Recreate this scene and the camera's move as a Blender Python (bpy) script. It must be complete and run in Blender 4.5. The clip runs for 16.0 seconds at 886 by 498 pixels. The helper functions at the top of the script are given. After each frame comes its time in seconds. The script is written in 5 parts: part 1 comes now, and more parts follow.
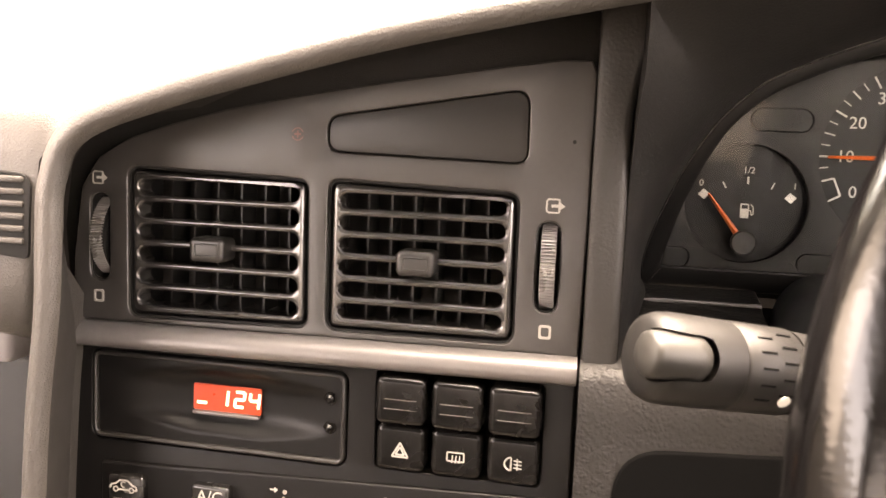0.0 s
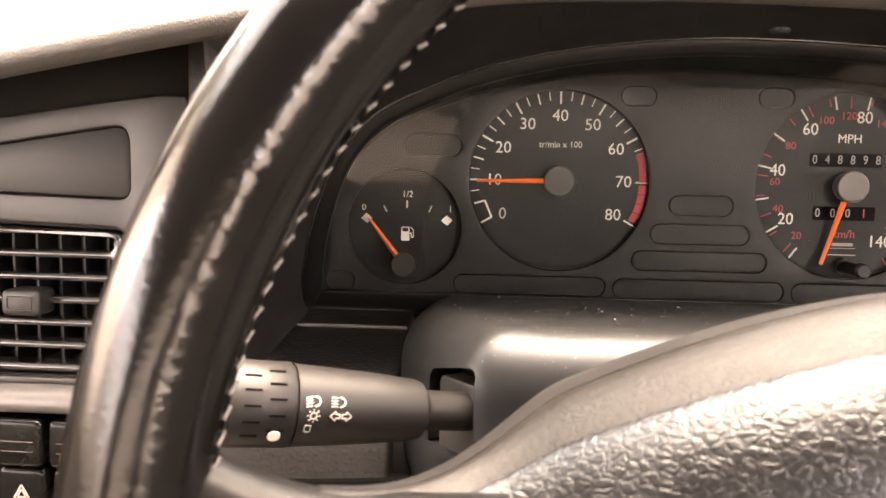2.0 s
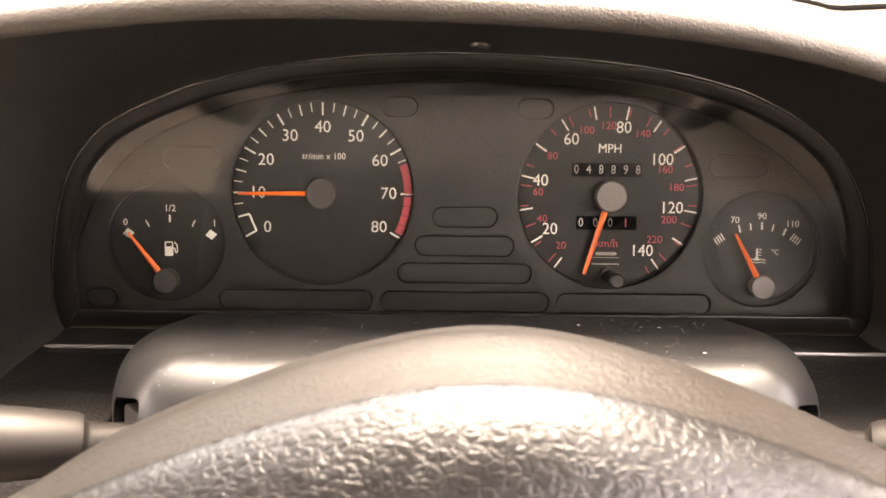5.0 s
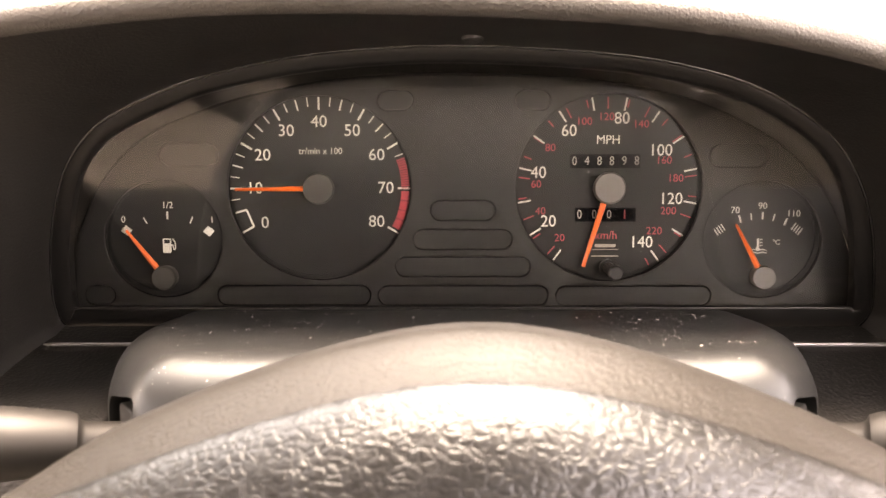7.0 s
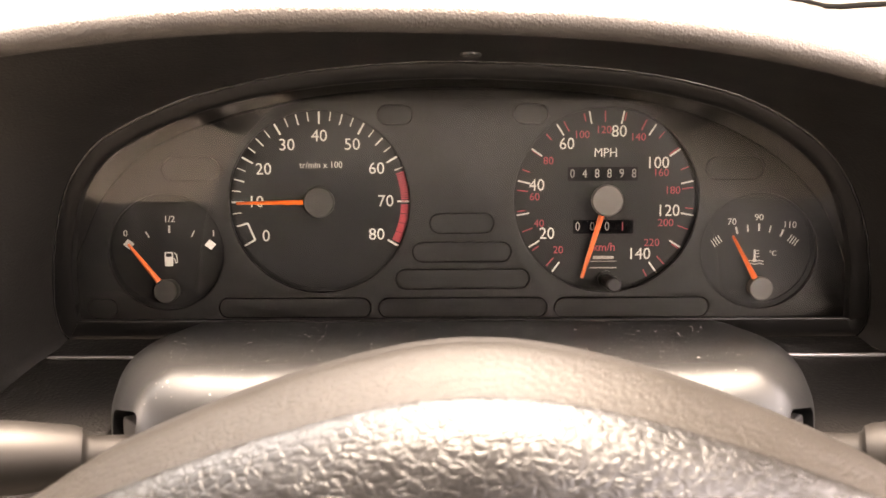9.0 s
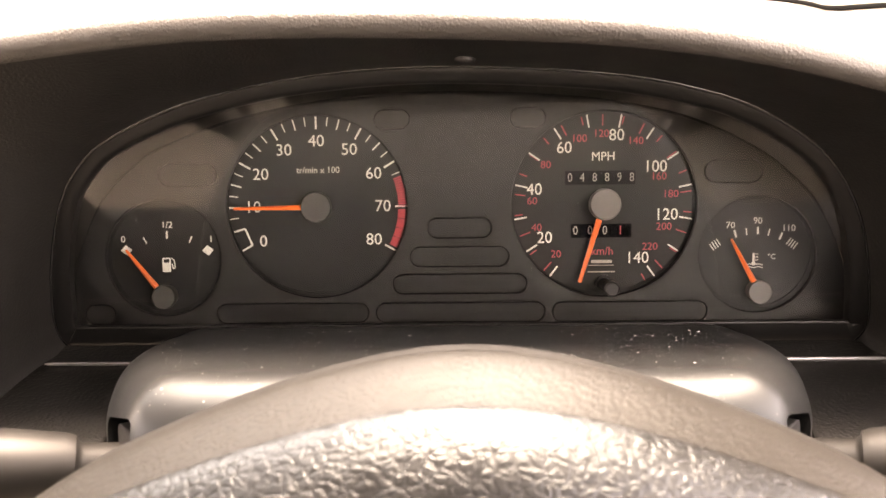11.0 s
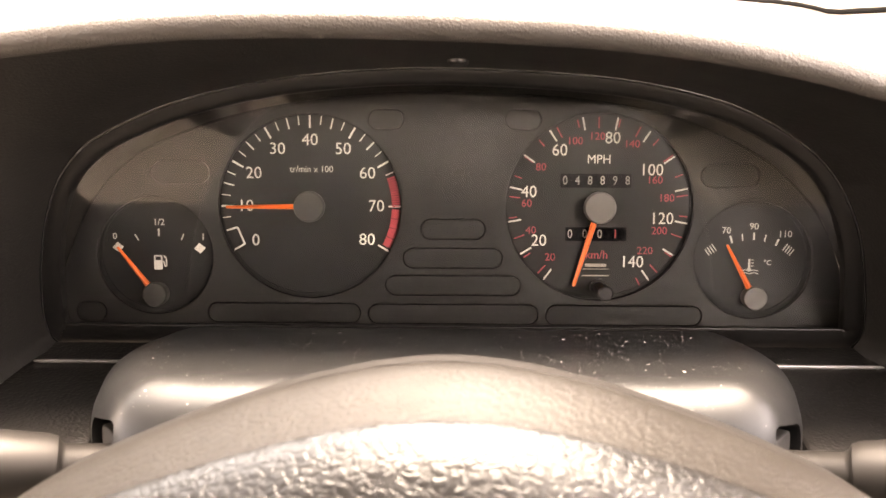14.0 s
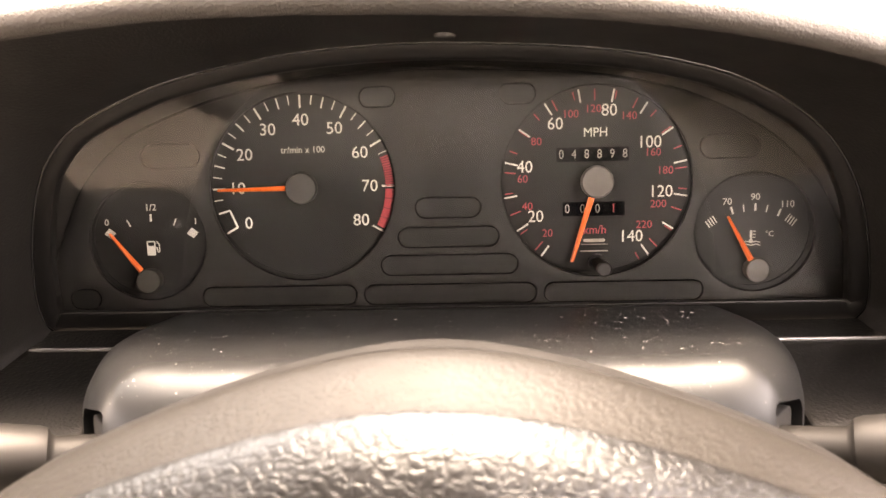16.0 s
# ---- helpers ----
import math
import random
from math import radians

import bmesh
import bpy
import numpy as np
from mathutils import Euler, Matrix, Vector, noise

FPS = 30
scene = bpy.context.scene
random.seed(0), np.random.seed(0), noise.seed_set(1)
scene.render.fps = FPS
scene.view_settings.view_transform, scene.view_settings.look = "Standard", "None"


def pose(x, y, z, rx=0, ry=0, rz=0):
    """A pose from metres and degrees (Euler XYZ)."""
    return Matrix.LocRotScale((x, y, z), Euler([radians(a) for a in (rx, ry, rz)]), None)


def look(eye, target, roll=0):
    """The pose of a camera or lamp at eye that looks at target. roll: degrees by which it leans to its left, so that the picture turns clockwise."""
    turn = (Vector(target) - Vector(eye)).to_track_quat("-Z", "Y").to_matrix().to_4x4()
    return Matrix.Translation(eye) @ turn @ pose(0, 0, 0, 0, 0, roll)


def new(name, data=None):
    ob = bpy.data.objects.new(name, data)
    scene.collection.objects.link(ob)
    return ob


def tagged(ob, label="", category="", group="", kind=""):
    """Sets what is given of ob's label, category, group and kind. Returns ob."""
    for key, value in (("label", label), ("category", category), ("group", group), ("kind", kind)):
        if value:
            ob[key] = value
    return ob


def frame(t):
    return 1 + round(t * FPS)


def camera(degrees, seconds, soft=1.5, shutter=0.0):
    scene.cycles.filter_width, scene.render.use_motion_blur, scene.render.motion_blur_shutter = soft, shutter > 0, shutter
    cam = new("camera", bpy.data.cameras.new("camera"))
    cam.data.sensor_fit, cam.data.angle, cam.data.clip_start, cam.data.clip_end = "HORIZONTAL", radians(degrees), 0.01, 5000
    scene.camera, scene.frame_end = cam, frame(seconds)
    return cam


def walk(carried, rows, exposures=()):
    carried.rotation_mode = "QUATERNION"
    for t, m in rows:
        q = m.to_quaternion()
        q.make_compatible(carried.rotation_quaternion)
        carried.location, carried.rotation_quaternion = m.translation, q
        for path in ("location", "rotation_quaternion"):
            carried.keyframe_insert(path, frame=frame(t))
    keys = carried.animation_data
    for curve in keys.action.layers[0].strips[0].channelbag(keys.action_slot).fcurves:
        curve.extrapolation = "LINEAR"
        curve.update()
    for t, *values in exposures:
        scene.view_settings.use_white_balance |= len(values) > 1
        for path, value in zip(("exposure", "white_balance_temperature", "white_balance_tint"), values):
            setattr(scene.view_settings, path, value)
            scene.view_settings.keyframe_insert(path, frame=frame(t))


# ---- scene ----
cam = camera(57.5, 16.0)
cam.data.dof.use_dof, cam.data.dof.focus_distance, cam.data.dof.aperture_fstop = True, 0.38, 24
PATH = [
    (0, (-0.22780, -0.42124, 0.98723), (-0.31183, 0.06905, 0.93665), 2.373),
    (0.5, (-0.19969, -0.41629, 0.99039), (-0.26725, 0.07657, 0.94017), 1.783),
    (1, (-0.16940, -0.41570, 0.99767), (-0.22030, 0.07947, 0.95062), 1.132),
    (1.5, (-0.13466, -0.41459, 1.00295), (-0.17422, 0.08180, 0.95783), 0.860),
    (2, (-0.10519, -0.41040, 1.00220), (-0.13416, 0.08664, 0.95621), 1.131),
    (2.5, (-0.07653, -0.40701, 1.00534), (-0.09622, 0.09027, 0.95714), 1.219),
    (3, (-0.05087, -0.40296, 1.00509), (-0.06285, 0.09435, 0.95469), 1.152),
    (3.5, (-0.02865, -0.40036, 1.00574), (-0.03129, 0.09719, 0.95641), 0.909),
    (4, (-0.01403, -0.40049, 1.00854), (-0.01360, 0.09710, 0.95949), 0.612),
    (6.5, (-0.00853, -0.39852, 1.01562), (-0.01393, 0.09839, 0.96042), 0.266),
    (7, (-0.00581, -0.39842, 1.01475), (-0.01201, 0.09840, 0.95877), -0.153),
    (7.5, (-0.00639, -0.39952, 1.01662), (-0.01192, 0.09734, 0.96089), -0.454),
    (8, (-0.00551, -0.39942, 1.01658), (-0.01060, 0.09751, 0.96150), -0.492),
    (8.5, (-0.00684, -0.40131, 1.01674), (-0.01154, 0.09591, 0.96423), -0.386),
    (9, (-0.00582, -0.40169, 1.01689), (-0.01165, 0.09572, 0.96638), -0.384),
    (11.5, (-0.00116, -0.40084, 1.01850), (-0.01020, 0.09677, 0.97055), -0.689),
    (12, (0.00005, -0.40170, 1.01986), (-0.00872, 0.09618, 0.97471), -0.755),
    (12.5, (0.00132, -0.40092, 1.02062), (-0.00937, 0.09695, 0.97573), -0.671),
    (13, (0.00241, -0.40146, 1.02109), (-0.00720, 0.09629, 0.97477), -0.361),
    (13.5, (0.00292, -0.40045, 1.02109), (-0.00551, 0.09702, 0.97155), -0.044),
    (14, (0.00275, -0.39758, 1.02082), (-0.00811, 0.09958, 0.96869), 0.147),
    (14.5, (0.00312, -0.39444, 1.01980), (-0.00911, 0.10233, 0.96432), -0.301),
    (15, (0.00841, -0.39270, 1.02143), (-0.00587, 0.10348, 0.96135), -0.999),
    (15.5, (0.00839, -0.39289, 1.02207), (-0.00669, 0.10289, 0.95897), -1.343),
    (16, (0.00887, -0.39126, 1.02158), (-0.00742, 0.10396, 0.95454), -1.339),
]
# the dashboard is laid out square to its own face; LEAN tips it back to its true rake
LEAN = pose(0, 0, 1, -18) @ Matrix.Translation((0, 0, -1))
walk(cam, [(t, LEAN @ look(eye, target, roll)) for t, eye, target, roll in PATH], [(0, 5.32, 9400, 25), (0.6, 5.42, 9400, 25), (1.5, 5.16, 9400, 26), (2.5, 5.34, 9450, 27), (7, 5.47, 9600, 27), (16, 5.57, 9700, 27)])

# ---- sky, sun and exposure ----
world = bpy.data.worlds.new("sky")
scene.world = world
world.use_nodes = True
wn = world.node_tree.nodes
sky = wn.new("ShaderNodeTexSky")
sky.sky_type, sky.sun_disc = "NISHITA", False
sky.sun_elevation, sky.sun_rotation = radians(71), radians(14)
pale = wn.new("ShaderNodeHueSaturation")  # a hazy sky, paler than a clear one
pale.inputs["Saturation"].default_value = 0.4
world.node_tree.links.new(sky.outputs[0], pale.inputs["Color"])
world.node_tree.links.new(pale.outputs[0], wn["Background"].inputs[0])
wn["Background"].inputs[1].default_value = 0.15
sun = new("sun", bpy.data.lights.new("sun", "SUN"))
sun.data.energy, sun.data.angle, sun.data.color = 1.8, radians(52), (1.0, 0.985, 0.96)
sun.matrix_world = look((0, 0, 0), (-0.08, -0.32, -0.944))

# fill lamps added inside the door windows to strengthen the sky light
for x, y, long, turn, watts, tone in ((0.36, -0.80, 1.30, 90, 0.36, (0.88, 0.94, 1.0)), (-1.04, -0.26, 0.70, -90, 0.30, (1.0, 0.97, 0.92))):
    lamp = new("window_fill_light", bpy.data.lights.new("window_fill_light", "AREA"))
    lamp.data.shape, lamp.data.size, lamp.data.size_y, lamp.data.energy = "RECTANGLE", long, 0.42, watts
    lamp.data.color = tone
    lamp.matrix_world = pose(x, y, 1.30) @ pose(0, 0, 0, 0, turn, 0) @ pose(0, 0, 0, 0, 0, 90)


# ---- materials ----
def mat(name, colour, rough=0.5, metal=0.0, grain=0.0, size=900.0, wrinkle=0.0, wsize=300.0, vary=0.07, gloss_vary=0.03, spec=0.5, stretch=(1, 1, 1), dust=0.0, sheen=(1, 1, 1), crease=0.0, csize=340.0):
    """A surface with uneven tone and gloss; grain: fine noise relief; wrinkle: leather cells; dust: pale specks, coarse and fine; sheen: tint of the gloss; crease: fine furrows between leather cells."""
    m = bpy.data.materials.new(name)
    m.use_nodes = True
    n, li = m.node_tree.nodes, m.node_tree.links
    b = n["Principled BSDF"]
    co = n.new("ShaderNodeTexCoord")
    mp = n.new("ShaderNodeMapping")
    mp.inputs["Scale"].default_value = stretch
    li.new(co.outputs["Object"], mp.inputs[0])

    def tex(scale, detail=4.0):
        t = n.new("ShaderNodeTexNoise")
        t.inputs["Scale"].default_value, t.inputs["Detail"].default_value = scale, detail
        li.new(mp.outputs[0], t.inputs["Vector"])
        return t.outputs["Fac"]

    def remap(src, lo, hi, f0=0.3, f1=0.7, kind="LINEAR"):
        r = n.new("ShaderNodeMapRange")
        r.interpolation_type = kind
        r.inputs["From Min"].default_value, r.inputs["From Max"].default_value = f0, f1
        r.inputs["To Min"].default_value, r.inputs["To Max"].default_value = lo, hi
        li.new(src, r.inputs["Value"])
        return r.outputs["Result"]

    def maths(op, a, c):
        q = n.new("ShaderNodeMath")
        q.operation = op
        for i, v in enumerate((a, c)):
            if isinstance(v, (int, float)):
                q.inputs[i].default_value = v
            else:
                li.new(v, q.inputs[i])
        return q.outputs[0]

    tone = maths("MULTIPLY", remap(tex(28), 1 - vary, 1 + vary), remap(tex(430), 1 - vary * 0.7, 1 + vary * 0.7))
    mix = n.new("ShaderNodeVectorMath")
    mix.operation = "SCALE"
    mix.inputs[0].default_value = colour
    li.new(tone, mix.inputs["Scale"])
    base = mix.outputs[0]
    if dust:
        specks = []
        for scale, rare, d0, d1 in ((330, 0.70, 0.05, 0.13), (780, 0.60, 0.08, 0.20)):
            vo = n.new("ShaderNodeTexVoronoi")
            vo.inputs["Scale"].default_value = scale
            li.new(mp.outputs[0], vo.inputs["Vector"])
            pick = n.new("ShaderNodeSeparateColor")
            li.new(vo.outputs["Color"], pick.inputs[0])
            specks.append(maths("MULTIPLY", remap(vo.outputs["Distance"], 1, 0, d0, d1), remap(pick.outputs[0], 0, 1, rare, 0.98)))
        speck = maths("MAXIMUM", specks[0], maths("MULTIPLY", specks[1], remap(tex(45), 0.1, 0.75)))
        face = n.new("ShaderNodeNewGeometry")
        axes = n.new("ShaderNodeSeparateXYZ")
        li.new(face.outputs["Normal"], axes.inputs[0])
        settled = remap(axes.outputs[2], 0.12, 1, 0.55, 0.93)
        speck = maths("MULTIPLY", maths("ADD", speck, 0.011), settled)
        mx = n.new("ShaderNodeMix")
        mx.data_type = "RGBA"
        li.new(maths("MULTIPLY", speck, dust), mx.inputs[0])
        li.new(base, mx.inputs[6])
        mx.inputs[7].default_value = (0.36, 0.35, 0.33, 1)
        base = mx.outputs[2]
    li.new(base, b.inputs["Base Color"])
    b.inputs["Metallic"].default_value = metal
    b.inputs["Specular IOR Level"].default_value = spec
    b.inputs["Specular Tint"].default_value = (*sheen, 1)
    li.new(remap(tex(60), max(rough - gloss_vary, 0.02), rough + gloss_vary), b.inputs["Roughness"])
    height = None
    if grain:
        height = maths("MULTIPLY", tex(size, 2.0), grain)
    if wrinkle:
        vo = n.new("ShaderNodeTexVoronoi")
        vo.feature = "SMOOTH_F1"
        vo.inputs["Smoothness"].default_value = 0.35
        vo.inputs["Scale"].default_value = wsize
        warp = n.new("ShaderNodeVectorMath")
        warp.operation = "MULTIPLY_ADD"
        nz = n.new("ShaderNodeTexNoise")
        nz.inputs["Scale"].default_value = wsize * 0.5
        li.new(mp.outputs[0], nz.inputs["Vector"])
        li.new(nz.outputs["Color"], warp.inputs[0])
        warp.inputs[1].default_value = (0.9 / wsize,) * 3
        li.new(mp.outputs[0], warp.inputs[2])
        li.new(warp.outputs[0], vo.inputs["Vector"])
        cell = maths("MULTIPLY", remap(vo.outputs["Distance"], 1, 0, 0.0, 0.75, "SMOOTHSTEP"), wrinkle)
        height = cell if height is None else maths("ADD", height, cell)
    if crease:
        vo = n.new("ShaderNodeTexVoronoi")
        vo.feature = "DISTANCE_TO_EDGE"
        vo.inputs["Scale"].default_value = csize
        warp = n.new("ShaderNodeVectorMath")
        warp.operation = "MULTIPLY_ADD"
        nz = n.new("ShaderNodeTexNoise")
        nz.inputs["Scale"].default_value = csize * 0.6
        li.new(mp.outputs[0], nz.inputs["Vector"])
        li.new(nz.outputs["Color"], warp.inputs[0])
        warp.inputs[1].default_value = (1.5 / csize,) * 3
        li.new(mp.outputs[0], warp.inputs[2])
        li.new(warp.outputs[0], vo.inputs["Vector"])
        furrow = maths("MULTIPLY", remap(vo.outputs["Distance"], 0, 1, 0.0, 0.22, "SMOOTHSTEP"), remap(tex(110), crease * 0.5, crease * 1.3))
        height = furrow if height is None else maths("ADD", height, furrow)
    if height is not None:
        bump = n.new("ShaderNodeBump")
        bump.inputs["Strength"].default_value = 1.0
        bump.inputs["Distance"].default_value = 0.001
        li.new(height, bump.inputs["Height"])
        li.new(bump.outputs[0], b.inputs["Normal"])
    return m


def glow(name, colour, strength):
    m = mat(name, colour, 0.3, vary=0.03)
    b = m.node_tree.nodes["Principled BSDF"]
    b.inputs["Emission Color"].default_value = (*colour, 1)
    b.inputs["Emission Strength"].default_value = strength
    return m


def clear(name, tint=(0.96, 0.96, 0.95), rough=0.02, face=0.04):
    """A thin clear pane: straight-through light, with gloss that grows at grazing angles."""
    m = bpy.data.materials.new(name)
    m.use_nodes = True
    n, li = m.node_tree.nodes, m.node_tree.links
    n.remove(n["Principled BSDF"])
    tr, gl, fr, mx, pw, ma = (n.new("ShaderNode" + k) for k in ("BsdfTransparent", "BsdfGlossy", "LayerWeight", "MixShader", "Math", "Math"))
    tr.inputs[0].default_value = (*tint, 1)
    gl.inputs["Roughness"].default_value = rough
    fr.inputs[0].default_value = 0.5
    pw.operation, ma.operation = "POWER", "MULTIPLY_ADD"
    pw.inputs[1].default_value = 5.0
    ma.inputs[1].default_value, ma.inputs[2].default_value = 0.9, face
    li.new(fr.outputs["Facing"], pw.inputs[0])
    li.new(pw.outputs[0], ma.inputs[0])
    li.new(ma.outputs[0], mx.inputs[0])
    li.new(tr.outputs[0], mx.inputs[1])
    li.new(gl.outputs[0], mx.inputs[2])
    li.new(mx.outputs[0], n["Material Output"].inputs[0])
    return m


PANEL = mat("console_plastic", (0.0170, 0.0155, 0.0142), 0.42, grain=0.05, size=2600)
PAD = mat("grained_padding", (0.026, 0.0235, 0.0208), 0.50, grain=0.14, size=1700, wrinkle=0.10, wsize=880)
FASCIA = mat("dark_fascia_plastic", (0.0028, 0.0026, 0.0025), 0.40, spec=0.16, grain=0.05, size=2600)
DARK = mat("black_plastic", (0.0052, 0.0051, 0.0050), 0.5, grain=0.06, size=2200)
HOLLOW = mat("matt_black_hood_plastic", (0.0165, 0.0152, 0.0140), 0.62, spec=0.15, grain=0.10, size=1500)
# near-black; on the column gap and dial rims it stands for shade
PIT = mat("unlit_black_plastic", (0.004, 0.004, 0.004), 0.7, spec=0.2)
LINING = mat("padding_lining", (0.030, 0.0275, 0.025), 0.65, spec=0.2, grain=0.10, size=1500)
WALL = mat("grained_binnacle_plastic", (0.0046, 0.0042, 0.0038), 0.5, spec=0.36, grain=0.12, size=1300, wrinkle=0.05, wsize=700)
PLATE = mat("faceplate_plastic", (0.0066, 0.0061, 0.0056), 0.55, spec=0.3, grain=0.05, size=3000)
DIAL = mat("dial_card", (0.0034, 0.0032, 0.0029), 0.6, spec=0.30, grain=0.02, size=4000)
SLOT = mat("smoked_lamp_window", (0.0054, 0.0050, 0.0045), 0.55, spec=0.3)
FRAME = mat("black_frame_plastic", (0.0040, 0.0038, 0.0036), 0.42, spec=0.25, grain=0.04, size=2600)
GLOSS = mat("glossy_black_plastic", (0.008, 0.008, 0.008), 0.22)
WHITE = mat("white_print", (0.52, 0.505, 0.45), 0.6, vary=0.05)
PRINT = mat("dull_white_print", (0.21, 0.20, 0.18), 0.6, vary=0.05)
RED = mat("red_print", (0.30, 0.024, 0.032), 0.6, vary=0.08)
ORANGE = mat("orange_needle", (0.66, 0.115, 0.02), 0.4, vary=0.06)
HUB = mat("needle_cap_plastic", (0.062, 0.057, 0.050), 0.45, grain=0.03, size=3000)
CAP = mat("dark_needle_cap_plastic", (0.021, 0.020, 0.018), 0.45, grain=0.03, size=3000)
SATIN = mat("satin_grey_trim", (0.10, 0.093, 0.090), 0.38, metal=0.35, grain=0.03, size=2600)
TAB = mat("vent_tab_plastic", (0.0085, 0.0079, 0.0073), 0.38, spec=0.45, grain=0.03, size=2600)
SLAT = mat("dull_vane_plastic", (0.0085, 0.0082, 0.0080), 0.5, spec=0.3)
RIBBED = mat("ribbed_wheel_plastic", (0.13, 0.122, 0.115), 0.28, spec=0.9)
INSERT = mat("dark_insert_plastic", (0.0072, 0.0066, 0.0060), 0.42, spec=0.34, grain=0.05, size=2600)
INNER = mat("grey_slot_plastic", (0.017, 0.0165, 0.016), 0.5, spec=0.35, grain=0.04, size=2600)
VANE = mat("vent_plastic", (0.015, 0.0140, 0.0132), 0.20, spec=0.90, grain=0.03, size=2600)
BUTTON_KEY = mat("glossy_button_plastic", (0.0042, 0.0040, 0.0038), 0.27, spec=0.6, grain=0.03, size=2600)
KEY = mat("switch_plastic", (0.0028, 0.0026, 0.0025), 0.26, spec=0.22, grain=0.04, size=2600)
LOWER = mat("grained_lower_dash", (0.0066, 0.0060, 0.0055), 0.50, spec=0.34, grain=0.12, size=1200, wrinkle=0.17, wsize=520)
SHROUD = mat("shroud_plastic", (0.0048, 0.0051, 0.0054), 0.40, spec=0.25, sheen=(0.90, 0.96, 1.0), grain=0.04, size=2400, dust=1.0, vary=0.02, gloss_vary=0.008)
STALK = mat("stalk_plastic", (0.0058, 0.0055, 0.0051), 0.50, spec=0.22, grain=0.03, size=2600)
LEATHER = mat("rim_leather", (0.0020, 0.0018, 0.0018), 0.17, grain=0.035, size=700, wrinkle=0.015, wsize=700, vary=0.2, gloss_vary=0.05, spec=0.42)
BAND_LEATHER = mat("hub_band_leather", (0.0070, 0.0061, 0.0050), 0.50, grain=0.08, size=600, wrinkle=0.05, wsize=460, crease=0.06, csize=470, spec=0.17)
COVER = mat("hub_leather", (0.0036, 0.0035, 0.0034), 0.34, grain=0.07, size=420, wrinkle=0.08, wsize=520, crease=0.095, csize=470, stretch=(0.85, 1.0, 1.0), spec=0.34, sheen=(0.90, 0.95, 1.0))
SPOKE = mat("spoke_leather", (0.0026, 0.0023, 0.0021), 0.44, grain=0.06, size=500, wrinkle=0.05, wsize=460, spec=0.16)
BEAD = mat("bright_bead", (0.20, 0.195, 0.19), 0.35, metal=0.3)
RUBBER = mat("black_rubber", (0.0012, 0.0012, 0.0012), 0.95, spec=0.05)
THREAD = mat("grey_thread", (0.075, 0.070, 0.065), 0.8, grain=0.1, size=5000)
GREY = mat("grey_print", (0.22, 0.205, 0.18), 0.7)
LENS = clear("clear_lens", face=0.042)
GLASS = clear("window_glass", (0.9, 0.93, 0.91))
CLOTH = mat("dark_headlining", (0.053, 0.052, 0.051), 0.9, grain=0.3, size=900)
TRIM = mat("door_trim", (0.13, 0.115, 0.097), 0.7)
LCD = glow("orange_lcd", (0.38, 0.034, 0.008), 0.0056)
DIGIT = glow("lit_lcd_segment", (1.0, 0.86, 0.55), 0.045)
RENDER = mat("pale_render", (0.35, 0.32, 0.28), 0.9, grain=1.0, size=60)
PAINT = mat("pale_paint", (0.50, 0.44, 0.36), 0.35, vary=0.03)
GROUND = mat("asphalt", (0.16, 0.15, 0.14), 0.9, grain=1.0, size=90)


# ---- geometry helpers ----
ORIGIN = {}


